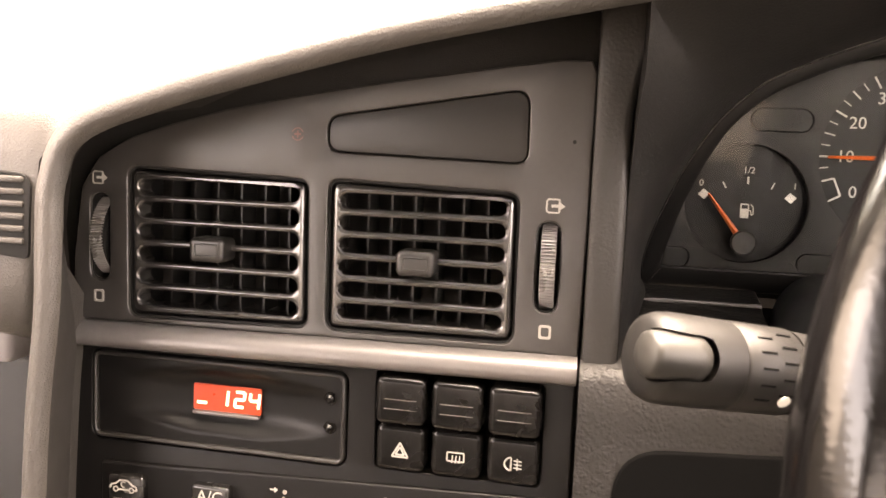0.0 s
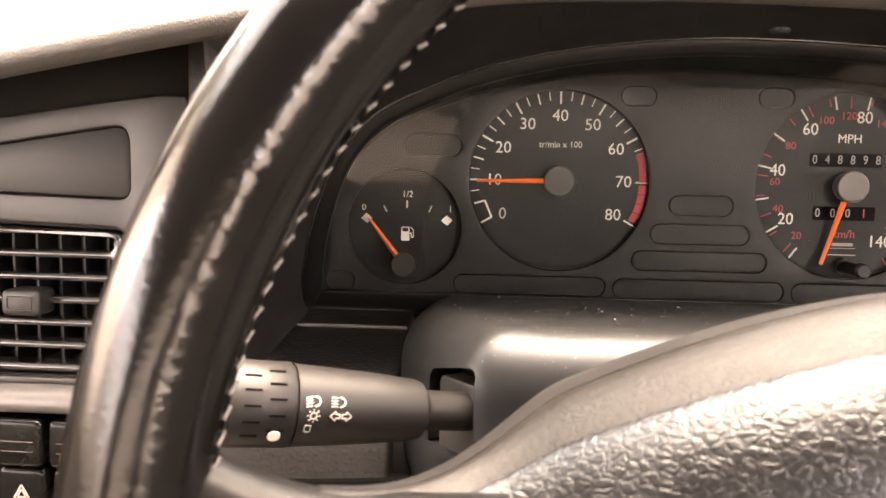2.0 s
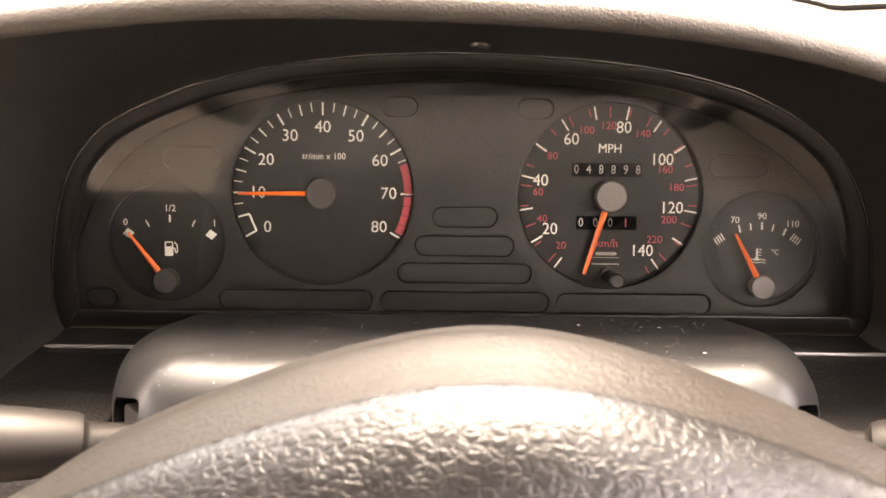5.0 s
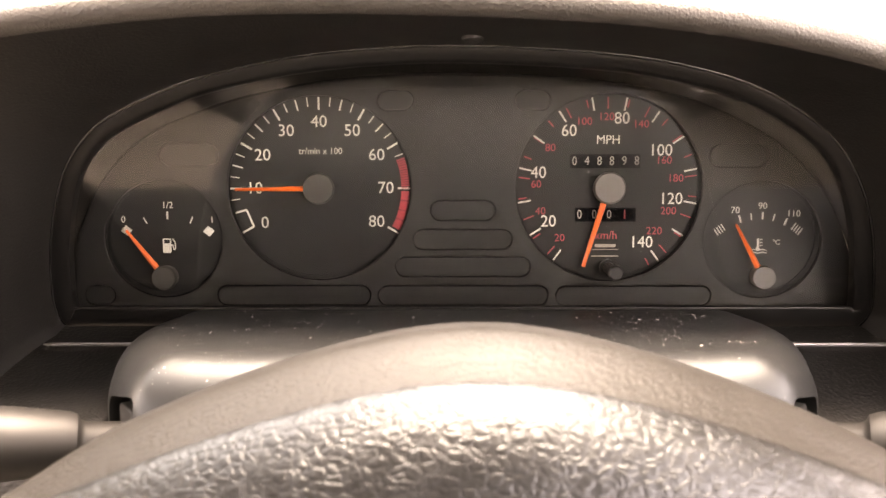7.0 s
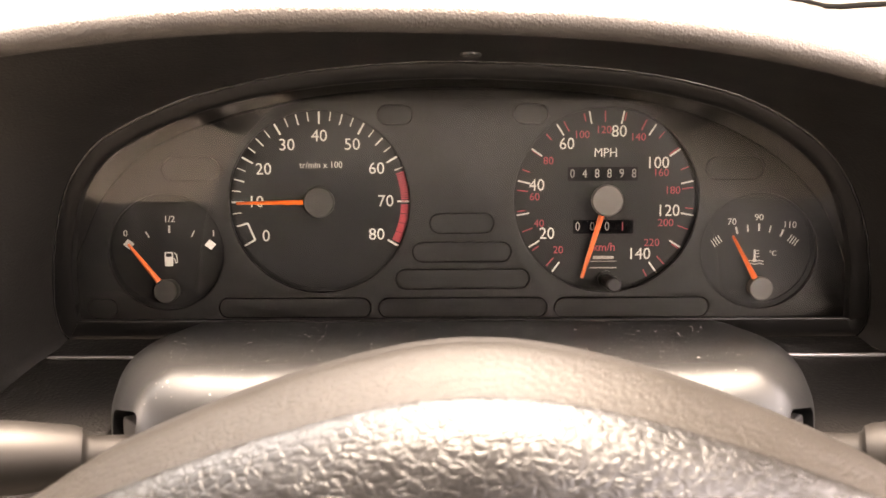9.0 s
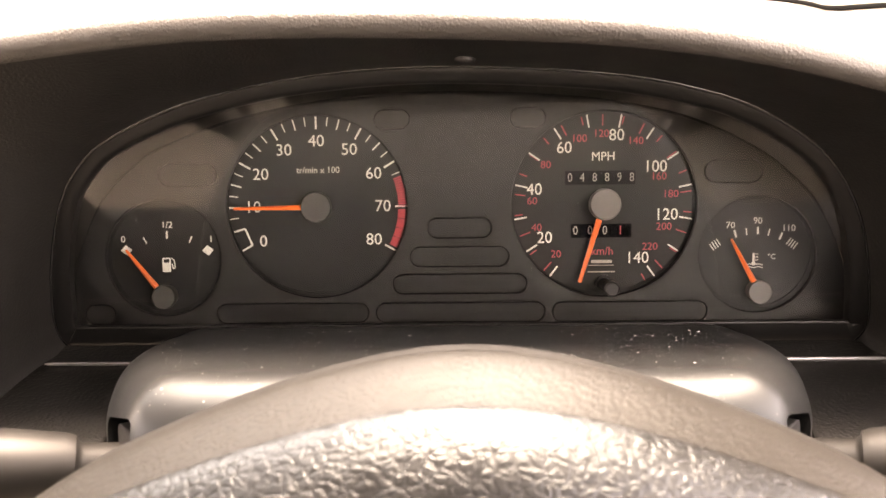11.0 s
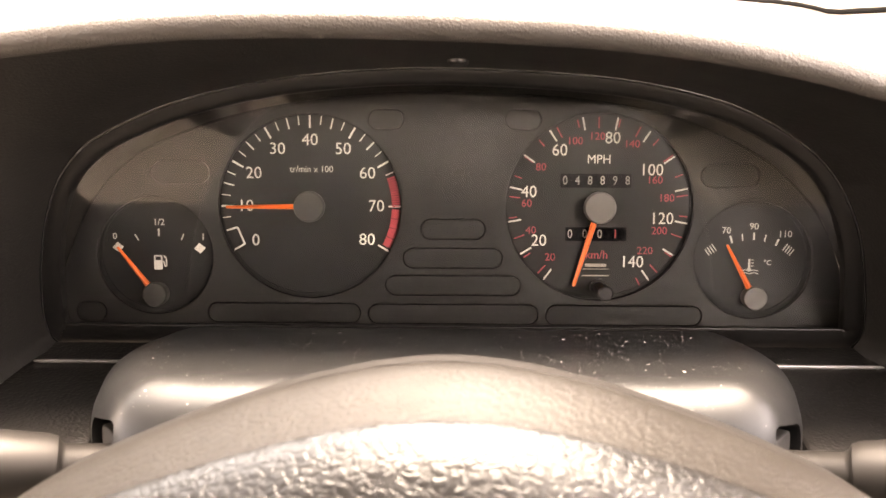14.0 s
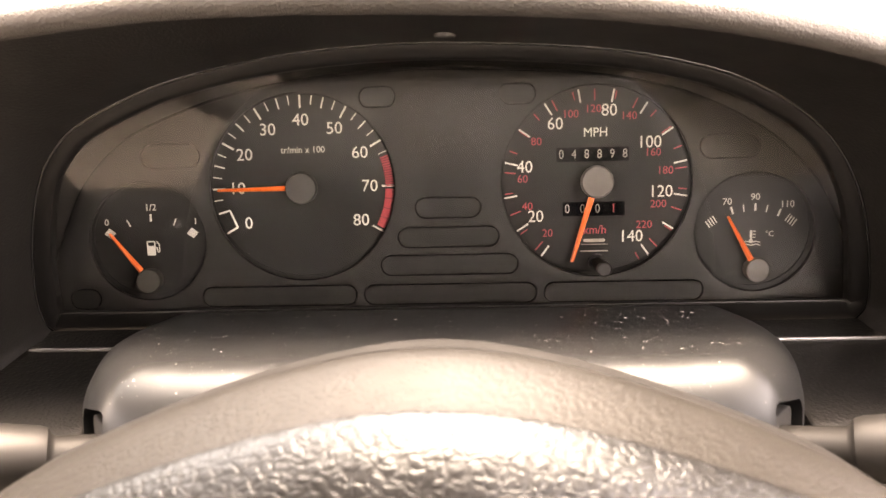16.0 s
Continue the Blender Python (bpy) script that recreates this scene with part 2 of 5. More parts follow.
class Geo:
    """Vertices and faces, gathered before they become one mesh."""

    def __init__(self):
        self.v, self.f = [], []

    def add(self, verts, faces):
        k = len(self.v)
        self.v += [tuple(p) for p in verts]
        self.f += [[i + k for i in f] for f in faces]
        return self

    def grid(self, rows, wrap=False, cap=False, skip=None):
        n = len(rows[0])
        faces = []
        for r in range(len(rows) - 1):
            for c in range(n if wrap else n - 1):
                if skip and skip(r, c):
                    continue
                d = (c + 1) % n
                faces.append([r * n + c, r * n + d, (r + 1) * n + d, (r + 1) * n + c])
        if cap:
            faces += [list(range(n)), [(len(rows) - 1) * n + c for c in range(n)][::-1]]
        return self.add([p for row in rows for p in row], faces)

    def solid(self, outline, y0, y1, bevel=0.0, steps=3, shape=None, back=True):
        """A polygon in (x, z) drawn out from y0 (front) to y1, its front edge rounded."""
        loops = [[(x, y1, z) for x, z in outline]]
        if bevel:
            for s in range(steps + 1):
                a = s / steps * math.pi / 2
                o = offset(outline, bevel * (1 - math.cos(a)))
                loops.append([(x, y0 + bevel * (1 - math.sin(a)), z) for x, z in o])
        else:
            loops.append([(x, y0, z) for x, z in outline])
        if shape:
            loops = [[shape(*p) for p in lo] for lo in loops]
        n = len(outline)
        k = len(self.v)
        self.grid(loops, wrap=True)
        self.f.append([k + (len(loops) - 1) * n + c for c in range(n)])
        if back:
            self.f.append([k + c for c in range(n)][::-1])
        return self

    def plate(self, outline, holes, y0, y1, bevel=0.0, shape=None, hole_bevel=None):
        """A flat plate with openings that go through it."""
        hb = bevel if hole_bevel is None else hole_bevel
        bm = bmesh.new()
        edges = []
        for lo in [offset(outline, bevel)] + [offset(h, -hb) for h in holes]:
            vs = [bm.verts.new((x, y0, z)) for x, z in lo]
            edges += [bm.edges.new((vs[i - 1], vs[i])) for i in range(len(vs))]
        bmesh.ops.triangle_fill(bm, use_beauty=True, use_dissolve=False, edges=edges, normal=(0, -1, 0))
        bm.verts.index_update()
        vs = [v.co[:] for v in bm.verts]
        fs = [[v.index for v in f.verts] for f in bm.faces]
        bm.free()
        self.add([shape(*p) for p in vs] if shape else vs, fs)
        for lo, b, s in [(outline, bevel, 1)] + [(h, hb, -1) for h in holes]:
            loops = []
            for i in range(4 if b else 1):
                a = i / 3 * math.pi / 2
                loops.append([(x, y0 + b * (1 - math.cos(a)), z) for x, z in offset(lo, s * b * (1 - math.sin(a)))])
            loops.append([(x, y1, z) for x, z in lo])
            self.grid([[shape(*p) for p in q] for q in loops] if shape else loops, wrap=True)
        return self

    def lathe(self, a, b, profile, n=24, squash=1.0):
        """Rings round the line from a to b: profile rows of (metres along, radius)."""
        a, b = Vector(a), Vector(b)
        ax = (b - a).normalized()
        u = ax.cross(Vector((0, 0, 1)) if abs(ax.z) < 0.9 else Vector((1, 0, 0))).normalized()
        w = u.cross(ax)
        rows = [[a + ax * d + (u * math.cos(t) + w * math.sin(t) * squash) * r for t in (2 * math.pi * i / n for i in range(n))] for d, r in profile]
        return self.grid(rows, wrap=True, cap=True)

    def box(self, x0, x1, y0, y1, z0, z1):
        return self.solid([(x0, z0), (x1, z0), (x1, z1), (x0, z1)], y0, y1)

    def bar(self, p, q, w, y, t=0.0002):
        """A flat printed stroke from p to q in (x, z)."""
        (x0, z0), (x1, z1) = p, q
        k = math.hypot(x1 - x0, z1 - z0)
        ux, uz = -(z1 - z0) / k * w / 2, (x1 - x0) / k * w / 2
        return self.solid([(x0 - ux, z0 - uz), (x1 - ux, z1 - uz), (x1 + ux, z1 + uz), (x0 + ux, z0 + uz)], y - t, y)


def offset(poly, d):
    """A closed outline moved inwards by d (outwards where d is negative)."""
    n = len(poly)
    area = sum(poly[i - 1][0] * poly[i][1] - poly[i][0] * poly[i - 1][1] for i in range(n))
    s = 1 if area > 0 else -1
    out = []
    for i in range(n):
        (ax, az), (bx, bz), (cx, cz) = poly[i - 1], poly[i], poly[(i + 1) % n]
        e1, e2 = Vector((bx - ax, bz - az)), Vector((cx - bx, cz - bz))
        if e1.length < 1e-9 or e2.length < 1e-9:
            out.append((bx, bz))
            continue
        n1, n2 = Vector((-e1.y, e1.x)).normalized(), Vector((-e2.y, e2.x)).normalized()
        m = n1 + n2
        k = d * s * 2 / max(m.length_squared, 0.5)
        out.append((bx + m.x * k, bz + m.y * k))
    return out


def rr(x0, z0, x1, z1, r, n=5):
    """A rounded rectangle, anticlockwise."""
    out = []
    for cx, cz, a0 in ((x1 - r, z0 + r, -90), (x1 - r, z1 - r, 0), (x0 + r, z1 - r, 90), (x0 + r, z0 + r, 180)):
        out += [(cx + r * math.cos(radians(a0 + 90 * i / n)), cz + r * math.sin(radians(a0 + 90 * i / n))) for i in range(n + 1)]
    return out


def rounded(poly, r, n=5):
    """A polygon with its corners rounded."""
    out = []
    for i in range(len(poly)):
        a, b, c = (Vector(poly[j % len(poly)]) for j in (i - 1, i, i + 1))
        rad = r[i] if isinstance(r, (list, tuple)) else r
        p, q = b + (a - b).normalized() * rad, b + (c - b).normalized() * rad
        out += [tuple((1 - t) ** 2 * p + 2 * t * (1 - t) * b + t * t * q) for t in (k / n for k in range(n + 1))]
    return out


def disc(x, z, r, n=48):
    return [(x + r * math.cos(2 * math.pi * i / n), z + r * math.sin(2 * math.pi * i / n)) for i in range(n)]


def polar(c, r, deg):
    return (c[0] + r * math.cos(radians(deg)), c[1] + r * math.sin(radians(deg)))


def spline(points, n):
    """n points along a smooth curve through the given ones."""
    pts = [Vector(p) for p in points]
    pts = [2 * pts[0] - pts[1]] + pts + [2 * pts[-1] - pts[-2]]
    out = []
    for i in range(n):
        s = i / (n - 1) * (len(pts) - 3)
        k = min(int(s), len(pts) - 4)
        t = s - k
        a, b, c, d = pts[k : k + 4]
        out.append(0.5 * (2 * b + (c - a) * t + (2 * a - 5 * b + 4 * c - d) * t * t + (3 * b - a - 3 * c + d) * t ** 3))
    return out


def mesh_of(name, geo, material, shift=(0, 0, 0), sharp=35):
    me = bpy.data.meshes.new(name)
    ox, oy, oz = shift
    me.from_pydata([(x - ox, y - oy, z - oz) for x, y, z in geo.v], [], geo.f)
    bm = bmesh.new()
    bm.from_mesh(me)
    bmesh.ops.remove_doubles(bm, verts=bm.verts, dist=1e-6)
    bmesh.ops.recalc_face_normals(bm, faces=bm.faces)
    bm.to_mesh(me)
    bm.free()
    me.polygons.foreach_set("use_smooth", [len(p.vertices) == 4 for p in me.polygons])
    me.set_sharp_from_angle(angle=radians(sharp))
    me.materials.append(material)
    return me


def thing(name, origin, label, category, group="", kind=""):
    """A thing: an Empty at its base, to which its parts belong."""
    ob = tagged(new(name), label, category, group, kind)
    ob.empty_display_size = 0.02
    ob.matrix_world = LEAN @ Matrix.Translation(origin)
    ORIGIN[ob] = origin
    return ob


def part(name, geo, material, parent, label="", sharp=35):
    """One mesh under a thing or under a part."""
    ob = new(name, mesh_of(name, geo, material, ORIGIN[parent], sharp))
    ob.parent = parent
    ORIGIN[ob] = ORIGIN[parent]
    return tagged(ob, label)


def single(name, geo, material, label, category, kind="", group="", sharp=35, origin=None):
    """A thing of one mesh."""
    o = origin or tuple(sum(p[i] for p in geo.v) / len(geo.v) for i in range(3))
    ob = tagged(new(name, mesh_of(name, geo, material, o, sharp)), label, category, group, kind)
    ob.matrix_world = LEAN @ Matrix.Translation(o)
    ORIGIN[ob] = o
    return ob


def words(text, size, x, z, y, wide=1.0, bold=0.0):
    """Flat lettering in the built-in font, its middle at (x, z)."""
    cu = bpy.data.curves.new("lettering", "FONT")
    cu.body, cu.size, cu.align_x, cu.align_y, cu.extrude, cu.resolution_u = text, size, "CENTER", "CENTER", 0.0001, 3
    cu.offset = bold * size
    ob = bpy.data.objects.new("lettering", cu)
    me = bpy.data.meshes.new_from_object(ob)
    g = Geo().add([(x + v.co.x * wide, y - v.co.z, z + v.co.y) for v in me.vertices], [list(p.vertices) for p in me.polygons])
    bpy.data.objects.remove(ob)
    bpy.data.meshes.remove(me)
    bpy.data.curves.remove(cu)
    return g


def con(x, d, z):
    """From the console's own face (d: behind it) to the dashboard's axes: it turns a little towards the driver."""
    return (x, -0.1015 - 0.042 * x + d, z)


def on_con(geo):
    geo.v = [con(*p) for p in geo.v]
    return geo


# ---- the large structure: cabin shell, ground ----
def slab(name, outer, holes, thick, m, material, label, kind="structure"):
    """A wall with openings, drawn in its own plane and set by m (true, not raked, axes)."""
    g = Geo().plate(outer, holes, 0, thick)
    ob = tagged(new(name, mesh_of(name, g, material)), label, "wall", "", kind)
    ob.matrix_world = m
    return ob


X0, X1, YB, YF, ZF, ZR = -1.08, 0.40, -2.3, 0.62, 0.35, 1.62
g = Geo().add([(-400, -400, 0), (400, -400, 0), (400, 400, 0), (-400, 400, 0)], [[0, 1, 2, 3]])
tagged(new("ground", mesh_of("ground", g, GROUND)), "grey asphalt ground outside the car", "ground", "", "structure")
# unseen walls added round the car; they hold back low sky light
for k, (w, d, px, py, turn) in enumerate(((14, 0.25, 0, 7.5, 0), (14, 0.25, 0, -8.5, 0), (16, 0.25, -7.2, -0.5, 90), (16, 0.25, 6.8, -0.5, 90))):
    g = Geo().box(-w / 2, w / 2, 0, d, 0, 2.8)
    ob = tagged(new("enclosing_wall", mesh_of("enclosing_wall", g, RENDER)), "plain pale rendered wall added outside the car, unseen", "wall", "", "structure")
    ob.matrix_world = pose(px, py, 0, 0, 0, turn)
rect = lambda a, b, c, d: [(a, b), (c, b), (c, d), (a, d)]
slab("cabin_floor", rect(X0, YB, X1, YF), [], 0.04, pose(0, 0, ZF, -90), TRIM, "beige carpeted floor of the car cabin")
slab("cabin_roof", rect(X0, YB, X1, -0.32), [], 0.04, pose(0, 0, ZR + 0.04, -90), CLOTH, "dark grey cloth headlining")
side = rect(YB, ZF, YF, ZR)
door_hole = [(-1.90, 1.06), (0.00, 1.06), (0.12, 1.10), (-0.42, 1.54), (-1.70, 1.54)]
slab("cabin_side_passenger", side, [rounded(door_hole, 0.05)], 0.05, Matrix.Translation((X0, 0, 0)) @ pose(0, 0, 0, 0, 0, 90), TRIM, "beige door side of the cabin with window opening")
slab("cabin_side_driver", side, [rounded(door_hole, 0.05)], 0.05, Matrix.Translation((X1 + 0.05, 0, 0)) @ pose(0, 0, 0, 0, 0, 90), TRIM, "beige door side of the cabin with window opening")
slab("cabin_rear", rect(X0, ZF, X1, ZR), [rounded(rect(X0 + 0.20, 1.22, X1 - 0.20, 1.52), 0.06)], 0.05, pose(0, YB, 0), TRIM, "beige rear wall of the cabin with window opening")
slab("cabin_bulkhead", rect(X0, ZF, X1, 1.0), [], 0.05, pose(0, YF - 0.06, 0), DARK, "dark bulkhead behind the dashboard")
# the windscreen leans back from the cowl to the roof
a, b = Vector((0, 0.60, 1.02)), Vector((0, -0.32, ZR))
rake = math.degrees(math.atan2(b.z - a.z, a.y - b.y))
w = (b - a).length
wf = Matrix.Translation(a) @ pose(0, 0, 0, 90 - rake)
slab("windscreen_frame", rect(X0, 0, X1, w), [rounded(rect(X0 + 0.05, 0.012, X1 - 0.05, w - 0.03), 0.02)], 0.03, wf, DARK, "black windscreen surround")
g = Geo().grid([[(x, y, z - 0.10 * ((x + 0.34) / 0.74) ** 2) for x in [X0 + (X1 - X0) * i / 24 for i in range(25)]] for y, z in ((0.66, 1.03), (0.75, 1.025), (1.0, 0.995), (1.3, 0.93), (1.55, 0.84), (1.62, 0.76), (1.65, 0.5))])
tagged(new("bonnet", mesh_of("bonnet", g, PAINT)), "pale silver car bonnet beyond the windscreen", "bonnet", "", "structure")
g = Geo().solid(rounded(rect(X0 + 0.045, 0.008, X1 - 0.045, w - 0.025), 0.02), 0.010, 0.015)
ws = tagged(new("windscreen", mesh_of("windscreen", g, GLASS)), "clear laminated windscreen glass", "windscreen", "", "structure")
ws.matrix_world = wf
ws.visible_shadow = False


# ---- dashboard padding: one rolled edge that runs from the console's foot, over the vents and the instruments ----
EDGE = [(-0.4472, 0.78), (-0.4458, 0.83), (-0.4430, 0.88), (-0.4385, 0.92), (-0.4368, 0.952), (-0.4352, 0.974), (-0.4255, 0.992), (-0.389, 1.006), (-0.343, 1.019),
        (-0.300, 1.030), (-0.258, 1.0385), (-0.218, 1.046), (-0.178, 1.0525), (-0.135, 1.058), (-0.096, 1.0615), (-0.058, 1.0625), (-0.020, 1.062),
        (0.020, 1.0605), (0.056, 1.058), (0.094, 1.053), (0.131, 1.045), (0.165, 1.034), (0.198, 1.016), (0.222, 0.990), (0.234, 0.955), (0.238, 0.90), (0.239, 0.78)]
YE = -0.125
edge = [p.to_2d() for p in spline([(x, z, 0) for x, z in EDGE], 160)]
TOP = [(0.036, 0.009), (0.010, 0.0025), (0.0015, 0.0), (-0.002, 0.0012), (-0.0038, 0.004), (-0.0035, 0.0075), (-0.001, 0.0105), (0.004, 0.0135), (0.012, 0.0162), (0.024, 0.0180), (0.034, 0.0172)]
SIDE = [(0.036, 0.024), (0.010, 0.006), (0.0015, 0.0), (-0.002, 0.0012), (-0.0038, 0.004), (-0.0035, 0.0075), (-0.0015, 0.0105), (0.002, 0.0135), (0.006, 0.0165), (0.012, 0.021), (0.024, 0.020)]
POST = [(0.036, 0.0130), (0.010, 0.0045)] + SIDE[2:6] + [(-0.0010, 0.0100), (0.003, 0.0122), (0.012, 0.0135), (0.060, 0.0138), (0.062, 0.0130)]
rows = []
for i, p in enumerate(edge):
    d = (edge[min(i + 1, 159)] - edge[max(i - 1, 0)]).normalized()
    nx, nz = -d.y, d.x
    up = max(0.0, min(1.0, nz)) ** 1.5
    low = max(0.0, min(1.0, (0.945 - p.y) / 0.05)) if p.x < 0 else 0.0
    row = []
    for (y1, o1), (y2, o2), (y3, o3) in zip(TOP, SIDE, POST):
        y2, o2 = y2 + (y3 - y2) * low, o2 + (o3 - o2) * low
        y, o = y1 * up + y2 * (1 - up), o1 * up + o2 * (1 - up)
        row.append((p.x + nx * o, YE + y, p.y + nz * o))
    rows.append(row)
dash = thing("dashboard", (-0.34, -0.1, 0.78), "dark grey padded dashboard with grained soft rolled edge", "dashboard", kind="structure")
part("rolled_edge", Geo().grid([r[2:] for r in rows]), PAD, dash, "grained soft rolled edge", sharp=80)
part("edge_lining", Geo().grid([r[:3] for r in rows]), LINING, dash, "black lining behind the rolled edge", sharp=80)


def edge_height(x):
    """The padding's lower edge over x."""
    if x < -0.427:
        return 0.9925
    best = [p for p in edge if p.y > 0.985 and p.x > -0.43]
    for a, b in zip(best, best[1:]):
        if a.x <= x <= b.x:
            return a.y + (b.y - a.y) * (x - a.x) / (b.x - a.x)
    return best[-1].y


# the dash top runs from the rolled edge to the windscreen; beside the console it turns down into the passenger's face
def dash_z(x, y):
    """Height of the dash top: it follows the rolled edge in front and evens out towards the windscreen."""
    near = edge_height(x) + 0.0122 + (0.0 if y < -0.1095 else 0.0105 * min(1.0, (y + 0.11) / 0.035) ** 0.7)
    far = 1.0835 + 0.232 * (y + 0.08)
    s = max(0.0, min(1.0, (y + 0.10) / 0.30))
    return near + 0.232 * max(0.0, y + 0.075) * (1 - s) + (far - near) * s * s * (3 - 2 * s)


FACE = [(-0.040, 0.905), (-0.105, 0.9055), (-0.1125, 0.908), (-0.1165, 0.915), (-0.1175, 0.935), (-0.1172, 0.965), (-0.1165, 0.983), (-0.1150, 0.994), (-0.1128, 0.9998), (-0.1113, 1.0030)]
xs = [-1.06 + 0.02 * i for i in range(31)] + [-0.4525, -0.44] + [-0.43 + 0.01 * i for i in range(82)]
rows = []
for x in xs:
    end = 0.509 - 0.254 * (x + 0.36) ** 2
    ys = [-0.110, -0.106, -0.100, -0.09, -0.08, -0.06, -0.04, 0.0] + [0.04 + (end - 0.04) * i / 10 for i in range(11)]
    lip = [(x, y if x < -0.47 else min(y, -0.112), z) for y, z in FACE] if x < -0.455 else [(x, y, z) if z > 0.98 else (x, -0.1165, 0.983) for y, z in FACE] if x < -0.45 else [(x, -0.110, dash_z(x, -0.110))] * len(FACE)
    rows.append(lip + [(x, y, dash_z(x, y)) for y in ys] + [(x, end + 0.004, dash_z(x, end) - 0.03)])
part("dash_top", Geo().grid(rows), PAD, dash, "grained dash top in full daylight", sharp=75)
# dark rubber bead where the driver's pad meets the panel under the windscreen
line = [(p.x, p.y) for p in spline([(-0.02, 0.090, 0), (0.0506, 0.0815, 0), (0.096, 0.0805, 0), (0.147, 0.0865, 0), (0.2034, 0.1015, 0), (0.260, 0.1095, 0), (0.33, 0.112, 0)], 40)]
rows = []
for x, y in line:
    z = dash_z(x, y)
    rows.append([(x, y + w, z + h) for w, h in ((-0.0042, -0.002), (-0.0036, 0.0004), (-0.0015, 0.0012), (0.0015, 0.0012), (0.0036, 0.0004), (0.0042, -0.002))])
part("pad_bead", Geo().grid(rows), RUBBER, dash, "dark bead along the pad's far edge", sharp=80)

# the black hollow between the rolled edge and the instruments
ARCH = [(-0.1944, 0.932), (-0.1978, 0.937), (-0.1980, 0.947), (-0.196, 0.957), (-0.191, 0.974), (-0.182, 0.9955), (-0.1715, 1.0130), (-0.1585, 1.026), (-0.148, 1.0323), (-0.1308, 1.0397), (-0.1079, 1.0472), (-0.0696, 1.0547), (-0.0238, 1.0584),
        (0.0212, 1.0578), (0.0663, 1.0544), (0.1000, 1.0480), (0.1200, 1.0415), (0.1387, 1.0323), (0.1557, 1.0204), (0.1696, 1.0044), (0.1802, 0.9862), (0.1887, 0.964), (0.1938, 0.9463), (0.1940, 0.938), (0.1905, 0.932)]
arch = [(p.x, p.y) for p in spline([(x, z, 0) for x, z in ARCH], 80)]
lens_y = lambda z: -0.011 - 0.52 * (z - 0.936)


def pillar_side(z):
    """Where the pillar's rounded flank meets the hollow; it flares under the hood."""
    return -0.2106 + 0.0060 * max(0.0, (z - 1.000) / 0.038) ** 2

rows = []
for k in range(10):
    s = k / 9
    row = []
    for x, z in arch:
        wide = 0.2085 if x < 0 else 0.2260
        reach = 0.165 if x < 0 else 0.158
        if abs(x) > reach:
            t = max(0.0, min(1.0, (z - 0.932) / (1.014 - 0.932)))
            ox, oy, oz = math.copysign(wide, x), -0.098 - 0.024 * t, 0.903 + (edge_height(math.copysign(wide, x)) - 0.903) * t
            if x < 0:
                k = max(0.0, (t - 0.5) / 0.5)
                k = k * k * (3 - 2 * k)
                ox = pillar_side(oz) + (-wide - pillar_side(oz)) * k
                oy = -0.0935 - 0.029 * k
        else:
            ox = x * wide / reach
            oy, oz = -0.1225, edge_height(ox) + 0.0004
        e = s ** 0.75
        row.append((x + (ox - x) * s, lens_y(z) - 0.0015 + (oy - lens_y(z)) * e, z + (oz - z) * s ** 1.3))
    rows.append(row)
rows.append([(x, y + 0.02, z + 0.010) for x, y, z in rows[-1]])
part("binnacle", Geo().grid(rows), WALL, dash, "black hollow round the instruments", sharp=60)
g = Geo().lathe((0.0015, -0.0935, 1.0630), (0.0015, -0.0935, 1.0572), [(0, 0.0040), (0.0048, 0.0040), (0.0058, 0.003)], 16)
part("screw", g, DARK, dash, "small screw under the hood")
# glove box lid beside the console; a black slab below paints the foot-space shade
part("glove_box_lid", Geo().solid(rr(-1.02, 0.886, -0.490, 0.93, 0.004, 3), -0.088, -0.05, 0.004), mat("pale_grey_plastic", (0.17, 0.155, 0.155), 0.5, grain=0.06, size=2000), dash, "paler grey glove box lid")
part("foot_space_shade", Geo().solid(rr(-1.02, 0.60, -0.459, 0.884, 0.004, 3), -0.060, -0.02, 0.004), DARK, dash, "black slab in place of the shaded foot space")
PILLAR = mat("finely_grained_padding", (0.0125, 0.0114, 0.0102), 0.55, spec=0.3, grain=0.10, size=900, wrinkle=0.05, wsize=560)
# grained pillar beside the console panel and the sloping lower dash with its ledge
rows = []
for i in range(40):
    z = 0.896 + 0.159 * i / 39
    xr = pillar_side(z) - 0.0039
    row = [(-0.2251, -0.078, z), (-0.2251, -0.0945, z), (-0.2246, -0.0960, z), (-0.2232, -0.0968, z), ((xr - 0.2232) / 2, -0.0970, z)]
    row += [(xr + 0.0040 * math.sin(radians(8 * k)), -0.0968 + 0.0040 * (1 - math.cos(radians(8 * k))), z) for k in range(11)]
    rows.append(row)
g = Geo().grid(rows)
part("pillar", g, PILLAR, dash, "narrow grained pillar beside the vents")
prof = [(-0.012, 0.9335), (-0.029, 0.9290), (-0.0305, 0.9283), (-0.0312, 0.9270), (-0.034, 0.9255), (-0.060, 0.9195), (-0.090, 0.9135), (-0.099, 0.9105), (-0.1035, 0.905), (-0.105, 0.89), (-0.105, 0.84), (-0.100, 0.74)]
